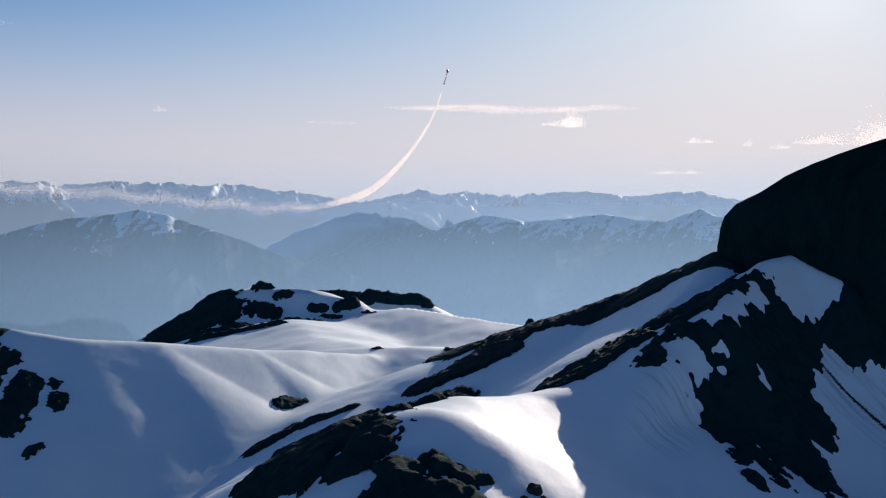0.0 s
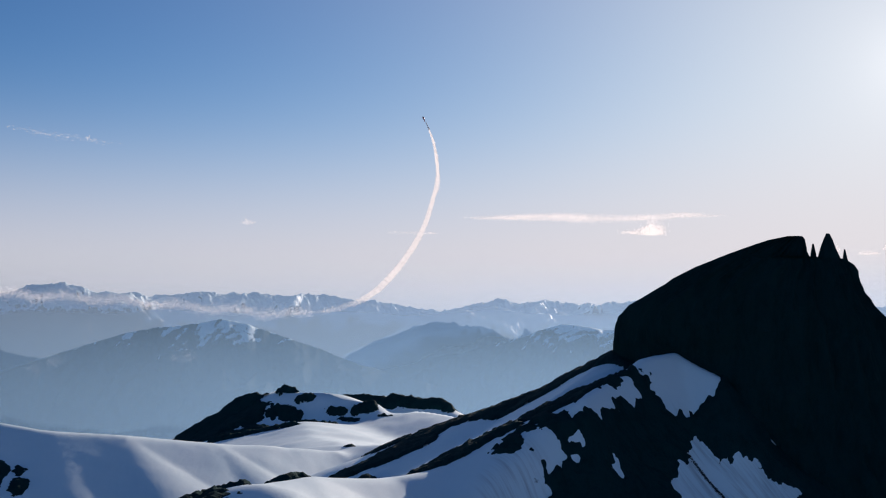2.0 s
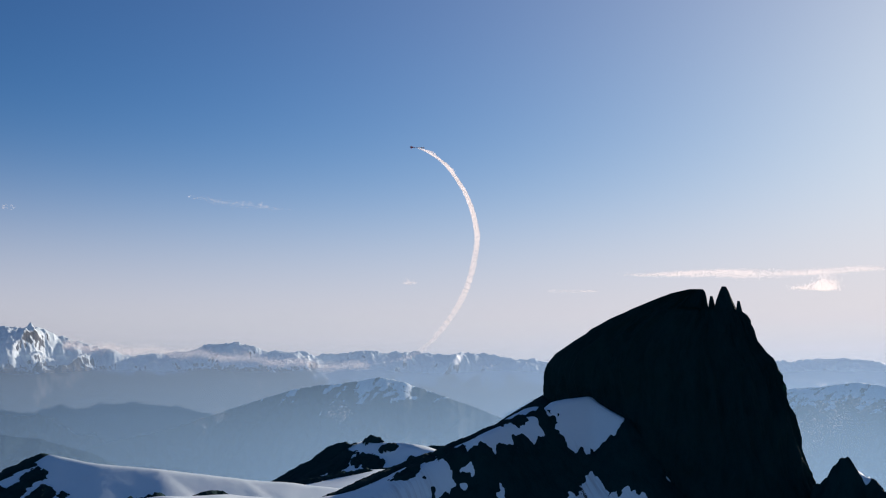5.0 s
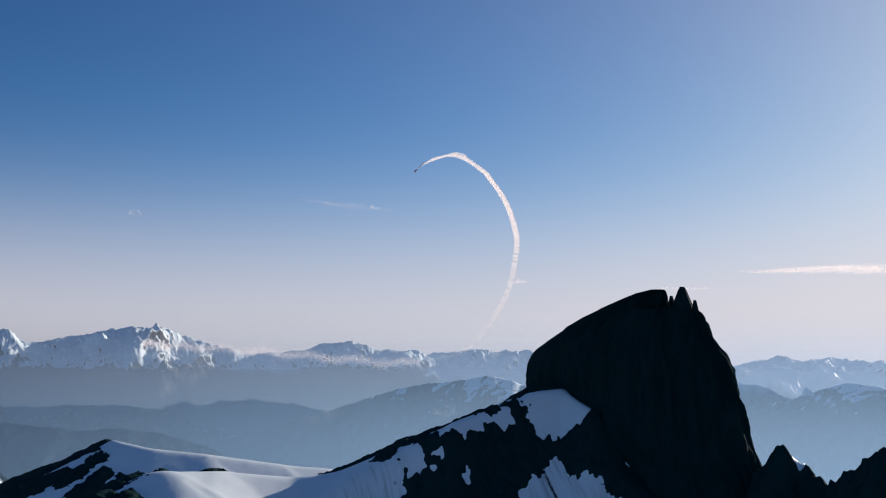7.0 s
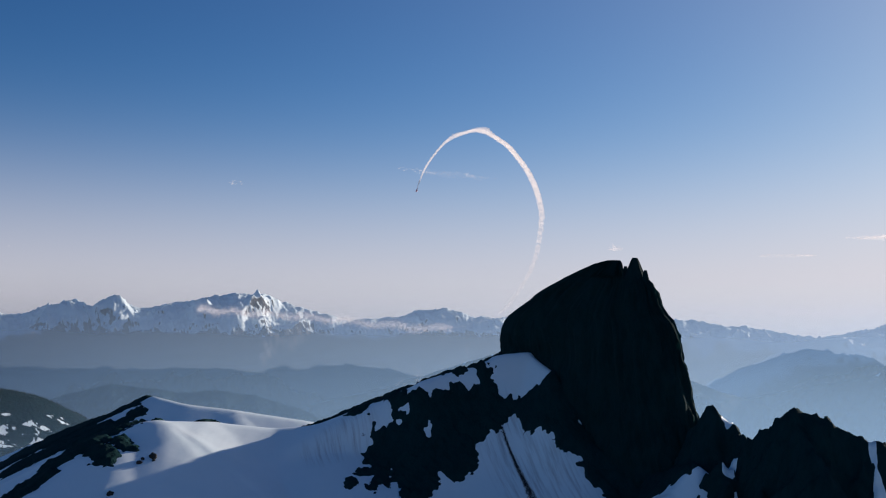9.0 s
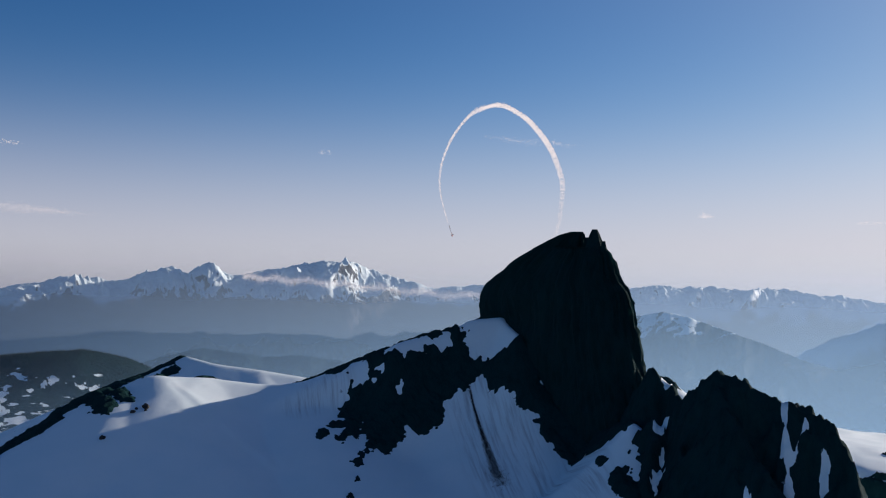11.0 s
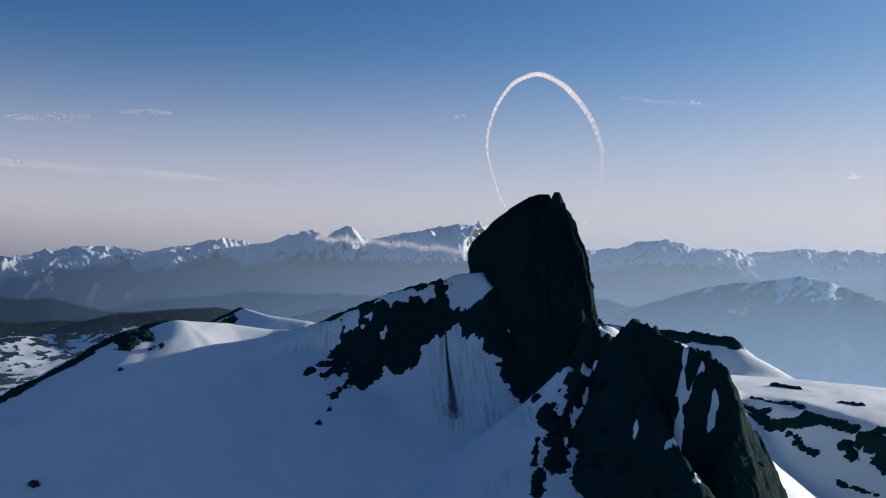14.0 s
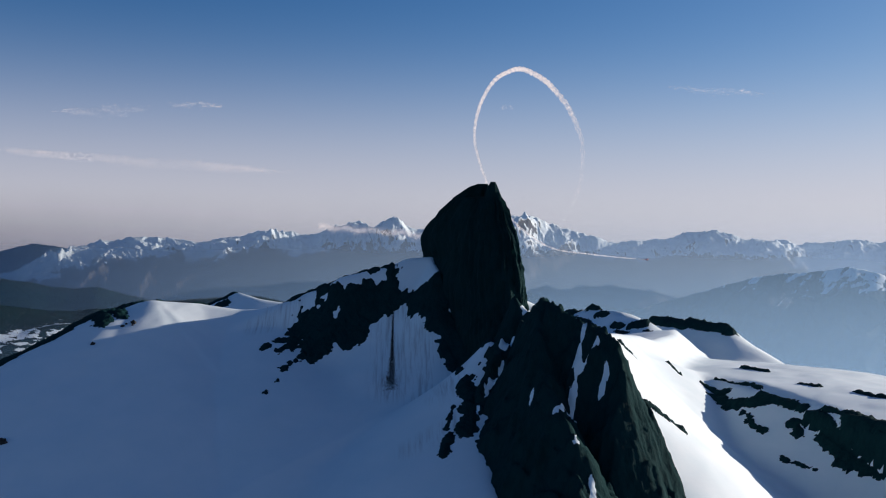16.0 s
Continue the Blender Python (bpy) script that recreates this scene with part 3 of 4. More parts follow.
def build_debris():
    """Grit that fell from the cleft and lies on the snow fan below it."""
    rng = np.random.RandomState(5)
    m = 4200
    k = rng.rand(m) ** 0.8
    spread_by = 0.22 + 1.5 * k ** 3
    x = 51.4 + k * 18.0 + rng.randn(m) * spread_by * 0.6
    y = 136.5 - k * 17.0 + rng.randn(m) * spread_by * 0.6
    z = ground_height(x, y)
    r = 0.05 + 0.12 * rng.rand(m) ** 3
    verts = np.stack([np.stack(c, -1) for c in ((x + r, y, z), (x - 0.6 * r, y + r, z), (x - 0.5 * r, y - r, z), (x, y, z + 0.9 * r))], 1).reshape(-1, 3)
    faces = (np.arange(m)[:, None, None] * 4 + np.array([(0, 1, 3), (1, 2, 3), (2, 0, 3)])[None]).reshape(-1, 3).tolist()
    me = mesh_of("rock_debris", verts, faces, mat_boulder, False)
    tagged(new("rock_debris", me), "dark grit streak fallen down the snow fan below the spire", "debris", kind="stuff")


# ---- the spire ----
FIN = (75.0, 147.0, -17.0)


def loft(levels, centre, around, rough, seed, across=0.0, taper=0.0):
    """A rock tower: levels of (z, from s, to s, half thickness) along its long axis."""
    zs = np.array([l[0] for l in levels])
    fine = np.concatenate([np.linspace(a, b, max(2, int((b - a) / 0.7)), endpoint=False) for a, b in zip(zs[:-1], zs[1:])] + [zs[-1:]])
    a0 = np.interp(fine, zs, [l[1] for l in levels])
    a1 = np.interp(fine, zs, [l[2] for l in levels])
    half = np.interp(fine, zs, [l[3] for l in levels])
    th = np.linspace(0, 2 * math.pi, around, endpoint=False)
    c, s = np.cos(th)[:, None], np.sin(th)[:, None]
    e = 0.78
    su = np.sign(c) * np.abs(c) ** e
    sv = np.sign(s) * np.abs(s) ** e
    mid, wide = (a0 + a1)[None] / 2, (a1 - a0)[None] / 2
    u, v = mid + wide * su, half[None] * sv * (1 - np.interp(fine, [92, 97], [taper, 0.2 * taper])[None] * (1 - su) / 2) + across * (1 + su) / 2
    v = np.where(sv > 0, v * (1 - (0.30 if taper else 0.0) * (1 + su) / 2), v)
    zz = np.repeat(fine[None], around, 0)
    # columns, ledges and gullies
    arc = np.cumsum(np.hypot(np.diff(u[:, 0], prepend=u[0, 0]), np.diff(v[:, 0], prepend=v[0, 0])))[:, None]
    k = np.minimum(1.0, half[None] / 5.0)
    wave = np.sin(th)[:, None] * 2.2
    d = (ridged(arc / 6 + wave, zz / 22, 5, seed) - 0.5) * 2.2 * rough + (ridged(arc / 1.9, zz / 7, 4, seed + 20) - 0.5) * 0.8 * rough + fbm(arc / 12, zz / 3.0, 4, seed + 40) * 0.55 * rough
    d = d * k
    nu, nv = su * 0.6, sv
    n = np.sqrt(nu * nu + nv * nv) + 1e-6
    u, v = u + d * nu / n, v + d * nv / n
    f = radians(centre[2])
    x = centre[0] + u * math.cos(f) - v * math.sin(f)
    y = centre[1] + u * math.sin(f) + v * math.cos(f)
    verts = np.stack([x, y, zz], -1).reshape(-1, 3)
    faces = grid_faces(around, len(fine), True)
    faces.append([i * len(fine) + len(fine) - 1 for i in range(around)])
    return verts.tolist(), faces


def build_spire():
    body = [(58, -38, 24, 14), (70, -37, 18.5, 11.5), (78, -36, 14.8, 10), (85, -35, 12.4, 9), (91, -34, 10.8, 8.4), (96, -33.4, 10.0, 7.4), (98, -32.8, 9.2, 7.0), (100, -31, 7.4, 6.6), (102, -27.6, 6.2, 6.0),
            (104.5, -24.2, 5.4, 5.0), (106.4, -20, 4.4, 4.2), (107.4, -17.4, 3.2, 3.8), (107.9, -16.2, -2.2, 3.4), (109.4, -11.6, -2.4, 2.8), (110.6, -8, -2.6, 2.0), (111.2, -5, -2.9, 1.1)]
    peak = [(103, -1.6, 5.0, 3.2), (107, -0.7, 3.0, 2.2), (109, -0.2, 2.2, 1.5), (110.6, 0.4, 1.7, 0.9), (111.5, 0.8, 1.3, 0.4)]
    small = [(105, -1.9, -0.3, 1.0), (108.4, -1.6, -0.8, 0.6), (109.9, -1.3, -1.1, 0.15)]
    pin = [(104, 2.6, 4.9, 1.0), (107, 3.1, 4.0, 0.5), (108.9, 3.4, 3.6, 0.12)]
    spire = None
    for name, levels, around, rough, seed in (("rock_spire", body, 280, 1.0, 2), ("summit_tower", peak, 44, 0.5, 5), ("pinnacle", small, 20, 0.2, 7), ("pinnacle", pin, 20, 0.2, 9)):
        verts, faces = loft(levels, FIN, around, rough, seed, *((1.0, 0.6) if name == "rock_spire" else (0.8, 0.0)))
        ob = new(name, mesh_of(name, verts, faces, mat_spire, True, [("snow", np.full(len(verts), -1.2))]))
        if spire:
            ob.parent = spire
        else:
            spire = tagged(ob, "tall black basalt spire with a notched, pinnacled summit", "rock spire")


build_spire()
build_knob()
build_debris()

# ---- valley floor and forested hills, one sheet to the horizon ----
HUB = (100.0, -20.0)


def polar(az, r):
    a = np.radians(az)
    return HUB[0] - r * np.sin(a), HUB[1] + r * np.cos(a)


def ground_z(A, R):
    x, y = polar(A, R)
    # western forest shelf and the hills beyond it
    west = 1 / (1 + np.exp(-(A - 41) / 2.5)) * 1 / (1 + np.exp((A - 110) / 5))
    shelf = np.interp(R, [0, 300, 600, 1000, 1400, 1700, 2400, 3000], [-120, -110, -75, -30, -18, -60, -250, -330])
    hills = 62 * np.exp(-((R - 1500) / 160) ** 2) * np.interp(A, [44, 48, 53, 58.6, 60.2, 62, 63.2, 64.7, 68, 75], [0.1, 0.2, 0.4, 0.66, 0.84, 1.02, 0.98, 1.0, 1.2, 1.3])
    low = 46 * np.exp(-((R - 1270) / 110) ** 2) * np.interp(A, [45, 49, 50.3, 52.4, 55.4, 58.3, 60, 66], [0.5, 0.95, 1.1, 1.25, 1.05, 0.9, 0.4, 0.1])
    z = -330 * (1 - west) + west * (shelf + hills + low + fbm(x / 150, y / 150, 5, 31) * 9)
    z = z + fbm(x / 700, y / 700, 4, 33) * 18
    clear = 2.1 * fbm(x / 12, y / 12, 4, 36, 0.6) + 1.2 * fbm(x / 110, y / 80, 2, 35) - 0.34
    lie = np.where(R < 1190, clear, clear - (R - 1190) / 60) * west - 1.6 * (1 - west)
    return z, lie


def build_ground():
    az = np.concatenate([np.arange(-180, 40, 2.0), np.arange(40, 76, 0.1), np.arange(76, 180, 2.0)])
    r = np.concatenate([[1.0, 60, 120, 200, 300], np.arange(350, 1700, 5.0), np.geomspace(1700, 4850, 40)])
    A, R = np.meshgrid(az, r, indexing="ij")
    x, y = polar(A, R)
    z, lie = ground_z(A, R)
    verts = np.stack([x, y, z], -1).reshape(-1, 3)
    me = mesh_of("ground", verts, grid_faces(len(az), len(r), True), mat_ground, True, [("snow", lie)])
    tagged(new("ground", me), "dark forested valley floor with scattered snow clearings", "ground", kind="structure")


build_ground()


# ---- mountain ranges round the horizon ----
def build_range(label, crest, radius, near, material, snow_line, step=0.06, jag=10.0, fall=0.55, seed=50, back=0.6, group="far ranges"):
    """A range whose crest, points of (degrees left, height), stands radius metres off, with spurs that run towards the valley."""
    crest = sorted(crest)
    ca, cz = np.array([c[0] for c in crest]), np.array([c[1] for c in crest], float)
    az = np.arange(ca[0], ca[-1] + step, step)
    off = np.concatenate([np.linspace(-near, -near * 0.4, 40, endpoint=False), np.linspace(-near * 0.4, 0, 64), np.linspace(0, near * 0.4, 8)[1:]])
    A, D = np.meshgrid(az, off, indexing="ij")
    arc = A * radius * math.pi / 180
    top = np.interp(az, ca, cz)[:, None]
    wobble = fbm(arc / (radius * 0.05), np.zeros_like(arc), 4, seed) * near * 0.12
    R = radius + D + wobble
    grow = np.clip(0.12 + np.abs(D) / (near * 0.22), 0.12, 1)
    forest = material is mat_mid
    gentle = fall if forest else 0.17
    drop = np.where(D < 0, np.minimum(-D, near * 0.24) * gentle + np.clip(-D - near * 0.24, 0, None) * (fall + 0.1), D * back)
    # spurs and cirques that run down from the crest, then gullies, then crags
    lean = arc + 0.45 * D + 30 * fbm(arc / 160, D / 160, 3, seed + 1)
    big = (ridged(lean / (near * 0.42), D / (near * 0.8), 3, seed + 3) - 0.55) * near * (0.13 if forest else 0.17) * grow
    small = (ridged((arc - 0.5 * D) / (jag * 8.5), D / (jag * 11), 5, seed + 7, 0.6) - 0.5) * jag * (1.5 if forest else 3.2) * np.clip(0.3 + grow, 0, 1)
    fine = (ridged(arc / (jag * 2.3), D / (jag * 3.5), 4, seed + 9, 0.6) - 0.5) * jag * (0.35 if forest else 0.9)
    z = top + big + small + fine - drop - 0.02 * near
    x, y = polar(A, R)
    gz = np.hypot(np.gradient(z, axis=0) / (step * radius * math.pi / 180), np.gradient(z, axis=1) / np.maximum(np.gradient(D, axis=1), 1e-3))
    if forest:
        streak = fbm((arc + 0.8 * D) / 16, (D - 0.5 * arc) / 46, 5, seed + 11, 0.6)
        lie = np.clip((z - snow_line) / 50, -1.8, 0.6) + 2.0 * streak - 0.08
    else:
        line = np.minimum(snow_line, top - 105)
        lie = np.clip((z - line) / 42, -1.6, 1.3) + 0.55 * fbm(arc / 45, D / 60, 5, seed + 11, 0.62) - np.clip(gz - 1.0, 0, 1.2) * 1.3
    verts = np.stack([x, y, z], -1).reshape(-1, 3)
    me = mesh_of("mountain_range", verts, grid_faces(len(az), len(off)), material, True, [("snow", lie)])
    return tagged(new("mountain_range", me), label, "mountain range", group, "structure")


build_range("distant snow-capped alpine range with jagged peaks", [
    (72, -40), (67.4, 1), (65.4, 74), (63, 130), (61.2, 150), (59.3, 153), (57.4, 134), (55.4, 164), (53.5, 188), (52.1, 155), (50.5, 175), (48.4, 230), (47.3, 200), (46.1, 230),
    (44.7, 203), (42, 235), (39.3, 277), (37.6, 255), (35.9, 224), (33.3, 166), (30, 180), (28.7, 213), (27.3, 229), (25.6, 186), (23.2, 176), (21.5, 90), (20, -20)], 4150, 900, mat_range, 88, 0.05, 12, 0.40, 50)
build_range("distant hazy snow-capped range under the sun", [
    (27.5, -20), (26, 60), (24.5, 150), (20.4, 182), (18.5, 168), (16.3, 176), (14.2, 160), (12.6, 168), (10, 150), (7.8, 120), (6.2, 104), (3.1, 146), (1.5, 132), (-0.7, 141), (-3.4, 124), (-6.6, 156), (-9.2, 128), (-12.1, 149), (-16.1, 114), (-20, 130), (-27, 140)],
    4350, 800, mat_range, 20, 0.05, 12, 0.40, 60)
build_range("far blue coastal hills", [(73, 60), (68.3, 69), (66.6, 108), (65.1, 86), (63, 60), (60, 20)], 4600, 500, mat_mid, 500, 0.1, 4, 0.3, 66)
build_range("broad forested mountain with a snow-speckled summit", [
    (36, -120), (33.3, -82), (30.5, -50), (27.7, -4), (24.6, 44), (22.6, 63), (20.9, 72), (19.3, 88), (17.9, 74), (16.5, 48), (14.2, 6), (11.4, -50), (7.5, -100), (5, -150)], 2800, 700, mat_mid, 36, 0.05, 6, 0.42, 70)
build_range("hazy ridge with a pointed snowy summit", [(14, -130), (12.8, -105), (11.9, -67), (9.6, 3), (7.7, 71), (6.4, 95), (4.8, 99), (3.3, 117), (1.1, 78), (-2, 85), (-6, 60), (-10, 50)], 3750, 500, mat_range, 30, 0.06, 7, 0.42, 80)
build_range("dark blue forested ridge with snow along its crest", [(13, -150), (11.1, -121), (9.8, -94), (7.5, -62), (5.3, -38), (2, 9), (0.6, 38), (-0.6, 57), (-2.9, 36), (-5.5, 48), (-7.5, 65), (-9.4, 48), (-11, 42), (-12.9, 85), (-13.8, 58), (-15.7, 46), (-19, 40), (-24, 60)], 3300, 600, mat_mid, 5, 0.06, 6, 0.42, 90)
build_range("low dark forested ridge in the valley haze", [(52, -60), (48.3, -16), (46, 1), (43.9, -8), (42.4, -14), (40.3, -10), (38, -21), (35.6, -45), (33, -90)], 1900, 300, mat_mid, 400, 0.1, 4, 0.4, 95)


# ---- haze between the ranges, painted as tinted see-through sheets ----
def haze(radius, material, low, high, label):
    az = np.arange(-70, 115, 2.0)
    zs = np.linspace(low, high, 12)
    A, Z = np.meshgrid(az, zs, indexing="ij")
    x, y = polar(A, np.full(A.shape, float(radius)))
    me = mesh_of("haze_sheet", np.stack([x, y, Z], -1).reshape(-1, 3), grid_faces(len(az), len(zs)), material)
    ob = tagged(new("haze_sheet", me), label, "haze", "valley haze", "structure")
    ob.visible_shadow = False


# the blue of distant air, given to the sheets as their own colour
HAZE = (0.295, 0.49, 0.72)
haze(3450, haze_material("haze_far", (0.41, 0.545, 0.72), 40, 310, 0.40), -340, 310, "thin blue sheet standing in for haze before the far ranges")
haze(2250, haze_material("haze_mid", HAZE, 0, 260, 0.22), -340, 270, "blue sheet standing in for valley haze before the middle mountains")
haze(1680, haze_material("haze_low", HAZE, -60, 220, 0.12), -340, 230, "low blue sheet standing in for haze over the valley floor")
haze(1340, haze_material("haze_near", HAZE, -20, 150, 0.34), -340, 170, "faint blue sheet standing in for haze before the forested hills")
haze(560, haze_material("haze_close", HAZE, -30, 90, 0.34), -340, 150, "faintest blue sheet standing in for haze over the near valley")


# ---- forest on the western shelf ----
def build_forest():
    rng = np.random.RandomState(11)
    n = 42000
    A = rng.uniform(43, 76, n)
    R = np.sqrt(rng.uniform(430 ** 2, 1600 ** 2, n))
    x, y = polar(A, R)
    z, lie = ground_z(A, R)
    clump = fbm(x / 45, y / 30, 3, 37)
    keep = (lie < 0.05 + 0.2 * clump) & (z > -130)
    x, y, z = x[keep], y[keep], z[keep]
    m = len(x)
    h = rng.uniform(1.2, 2.4, m)
    w = h * rng.uniform(0.16, 0.24, m)
    turn = rng.uniform(0, 6.28, m)
    rings = []
    for k in range(5):
        a = turn + k * 2 * math.pi / 5
        rings.append(np.stack([x + w * np.cos(a), y + w * np.sin(a), z + h * 0.12], -1))
    for k in range(5):
        a = turn + (k + 0.5) * 2 * math.pi / 5
        rings.append(np.stack([x + 0.55 * w * np.cos(a), y + 0.55 * w * np.sin(a), z + h * 0.5], -1))
    rings.append(np.stack([x, y, z + h], -1))
    verts = np.stack(rings, 1).reshape(-1, 3)
    base = np.arange(m)[:, None] * 11
    tri = []
    for k in range(5):
        j = (k + 1) % 5
        tri += [(k, j, 5 + k), (j, 5 + j, 5 + k), (5 + k, 5 + j, 10)]
    faces = (base[:, None, :] + np.array(tri)[None]).reshape(-1, 3).tolist()
    me = mesh_of("conifer_forest", verts, faces, mat_needles, True)
    tagged(new("conifer_forest", me), "dark conifer forest with snowy clearings on the low hills", "forest", kind="stuff")


build_forest()


# ---- clouds and drifting smoke: swarms of small puffs ----
def puffs(points, radii, rng):
    """One mesh of small rounded puffs."""
    m = len(points)
    unit = np.array([(1, 0, 0), (-1, 0, 0), (0, 1, 0), (0, -1, 0), (0, 0, 1), (0, 0, -1)], float)
    tri = np.array([(0, 2, 4), (2, 1, 4), (1, 3, 4), (3, 0, 4), (2, 0, 5), (1, 2, 5), (3, 1, 5), (0, 3, 5)])
    q = rng.randn(m, 3, 3)
    q, _ = np.linalg.qr(q)
    shape = unit[None] * rng.uniform(0.7, 1.3, (m, 6, 1))
    verts = points[:, None, :] + radii[:, None, None] * np.einsum("mij,mkj->mki", q, shape)
    faces = (np.arange(m)[:, None, None] * 6 + tri[None]).reshape(-1, 3).tolist()
    return verts.reshape(-1, 3), faces


def build_cloud(az, z, width, height, count, seed, label, tilt=0.0, size=3.0, radius=4700.0, streaky=False, name="cloud", mat=None):
    """width and height in metres at its distance; tilt: rise from its left end to its right end."""
    rng = np.random.RandomState(seed)
    lumps = 5 if not streaky else 26
    cx = rng.uniform(-0.42, 0.42, lumps)
    big = rng.uniform(0.5, 1.0, lumps) * (1 - np.abs(cx))
    pick = rng.choice(lumps, count, p=big / big.sum())
    u = cx[pick] + rng.randn(count) * (0.10 if not streaky else 0.035 + 0.03 * big[pick])
    shift = rng.uniform(-0.3, 0.3, lumps)
    v = np.abs(rng.randn(count)) * 0.42 * big[pick] - 0.15 if not streaky else rng.randn(count) * 0.2 * big[pick] + shift[pick]
    v = v * np.sqrt(np.clip(1.05 - np.abs(u) * 1.9, 0.05, 1))
    a = az - np.degrees(u * width / radius)
    r = radius + rng.randn(count) * height * 0.6
    x, y = polar(a, r)
    pts = np.stack([x, y, z + v * height + u * tilt], -1)
    verts, faces = puffs(pts, size * rng.uniform(0.25, 1.0, count), rng)
    me = mesh_of(name, verts, faces, mat or mat_cloud, True)
    ob = new(name, me)
    ob.visible_shadow = False
    return tagged(ob, label, "cloud", "clouds in the clear sky", "stuff")


build_cloud(-3.0, 530, 1230, 52, 4600, 1, "long thin bright cloud streak", -6, 2.6, streaky=True)
build_cloud(-6.2, 458, 250, 90, 1500, 2, "small grey-bellied cumulus cloud", 0, 3.4)
build_cloud(17.4, 500, 85, 40, 150, 3, "tiny white cloud in clear sky", 0, 1.8)
build_cloud(7.9, 458, 250, 26, 160, 4, "faint thin white cloud wisps", 0, 2.2, streaky=True)
build_cloud(-13.3, 370, 130, 44, 420, 5, "small white cloud over the range", 0, 2.8)
build_cloud(-12.1, 226, 190, 46, 420, 6, "small flat cloud over the range", 0, 2.8)
build_cloud(-19.1, 360, 130, 50, 420, 7, "small bright white puffy cloud", 0, 2.8)
build_cloud(-17.5, 340, 90, 34, 260, 8, "small bright white puffy cloud", 0, 2.6)
build_cloud(-16.0, 355, 60, 60, 220, 9, "small upright cloud puff", 0, 2.6)
build_cloud(-22.2, 372, 420, 190, 3200, 10, "larger bright cumulus cloud low in the sky", 0, 4.2)
build_cloud(60.5, 490, 1380, 60, 2600, 11, "long pinkish cloud streak", -50, 1.9, streaky=True)
build_cloud(63.0, 720, 420, 60, 260, 12, "faint high cloud wisps", 30, 2.4, streaky=True)
build_cloud(58.0, 768, 260, 40, 160, 13, "faint high cloud wisps", 0, 2.4, streaky=True)
build_cloud(27.4, 870, 480, 40, 220, 14, "faint high cloud wisps", -50, 2.2, streaky=True)
build_cloud(39.6, 800, 60, 50, 50, 15, "faint high small cloud puff", 0, 1.5)
build_cloud(-3.8, -70, 110, 120, 1500, 16, "thin smoke drifting over the valley", 60, 0.42, 2000.0, True)
build_cloud(-5.6, 5, 170, 90, 1300, 17, "thin smoke drifting over the valley", 60, 0.42, 2000.0, True)
build_cloud(29.0, -4, 70, 60, 500, 18, "thin smoke drifting over the valley", 20, 0.36, 2000.0, True)
build_cloud(21.8, 4, 60, 50, 450, 19, "thin smoke drifting over the valley", 10, 0.36, 2000.0, True)

# ---- the aircraft and its smoke trail ----
LOOP_C = Vector((-25.3, 280.5, 140.6))
LOOP_A, LOOP_B, LOOP_N = Vector((-0.953, -0.301, 0.030)), Vector((0.168, -0.445, 0.880)), Vector((-0.251, 0.844, 0.473))
# seconds and the place in the plane of the loop
FLIGHT = [(-9.0, 118, -45), (-7.5, 95, -45.5), (-6, 68, -46.5), (-4.5, 39, -48.5), (-3.2, 12, -49), (-2.4, -5.4, -43.8), (-1.7, -14.8, -34.6), (-0.8, -23.0, -18.5), (0, -25.8, -1.9), (0.6, -24.8, 6.3), (1.5, -21.6, 15.2),
          (2.5, -16.7, 22.7), (3.5, -12.0, 27.5), (4.7, -4.5, 31.4), (5.8, 2.0, 30.6), (7, 9.7, 26.2), (8.5, 18.4, 14.0), (9.8, 22.5, -1.5), (11, 19.4, -21.9), (11.5, 15.9, -29.0), (12.5, 7.5, -41), (13.5, -6.5, -50.5), (14.5, -24.2, -52.8), (16, -48.4, -54.1), (17.5, -72, -54)]


def flight(t):
    """Place and way of flight at t seconds (a smooth curve through FLIGHT)."""
    i = max(1, min(len(FLIGHT) - 3, sum(1 for f in FLIGHT if f[0] <= t) - 1))
    (t0, *p0), (t1, *p1), (t2, *p2), (t3, *p3) = FLIGHT[i - 1:i + 3]
    k = (t - t1) / (t2 - t1)
    out, way = [], []
    for q0, q1, q2, q3 in zip(p0, p1, p2, p3):
        m1, m2 = (q2 - q0) / (t2 - t0) * (t2 - t1), (q3 - q1) / (t3 - t1) * (t2 - t1)
        out.append((2 * k ** 3 - 3 * k * k + 1) * q1 + (k ** 3 - 2 * k * k + k) * m1 + (-2 * k ** 3 + 3 * k * k) * q2 + (k ** 3 - k * k) * m2)
        way.append((6 * k * k - 6 * k) * q1 + (3 * k * k - 4 * k + 1) * m1 + (-6 * k * k + 6 * k) * q2 + (3 * k * k - 2 * k) * m2)
    place = LOOP_C + LOOP_A * out[0] + LOOP_B * out[1]
    return place, (LOOP_A * way[0] + LOOP_B * way[1]).normalized()


def flight_pose(t):
    """x along the flight, z to the inside of the loop."""
    p, f = flight(t)
    up = f.cross(LOOP_N).normalized()
    side = up.cross(f)
    m = Matrix((f, side, up)).transposed().to_4x4()
    m.translation = p
    return m


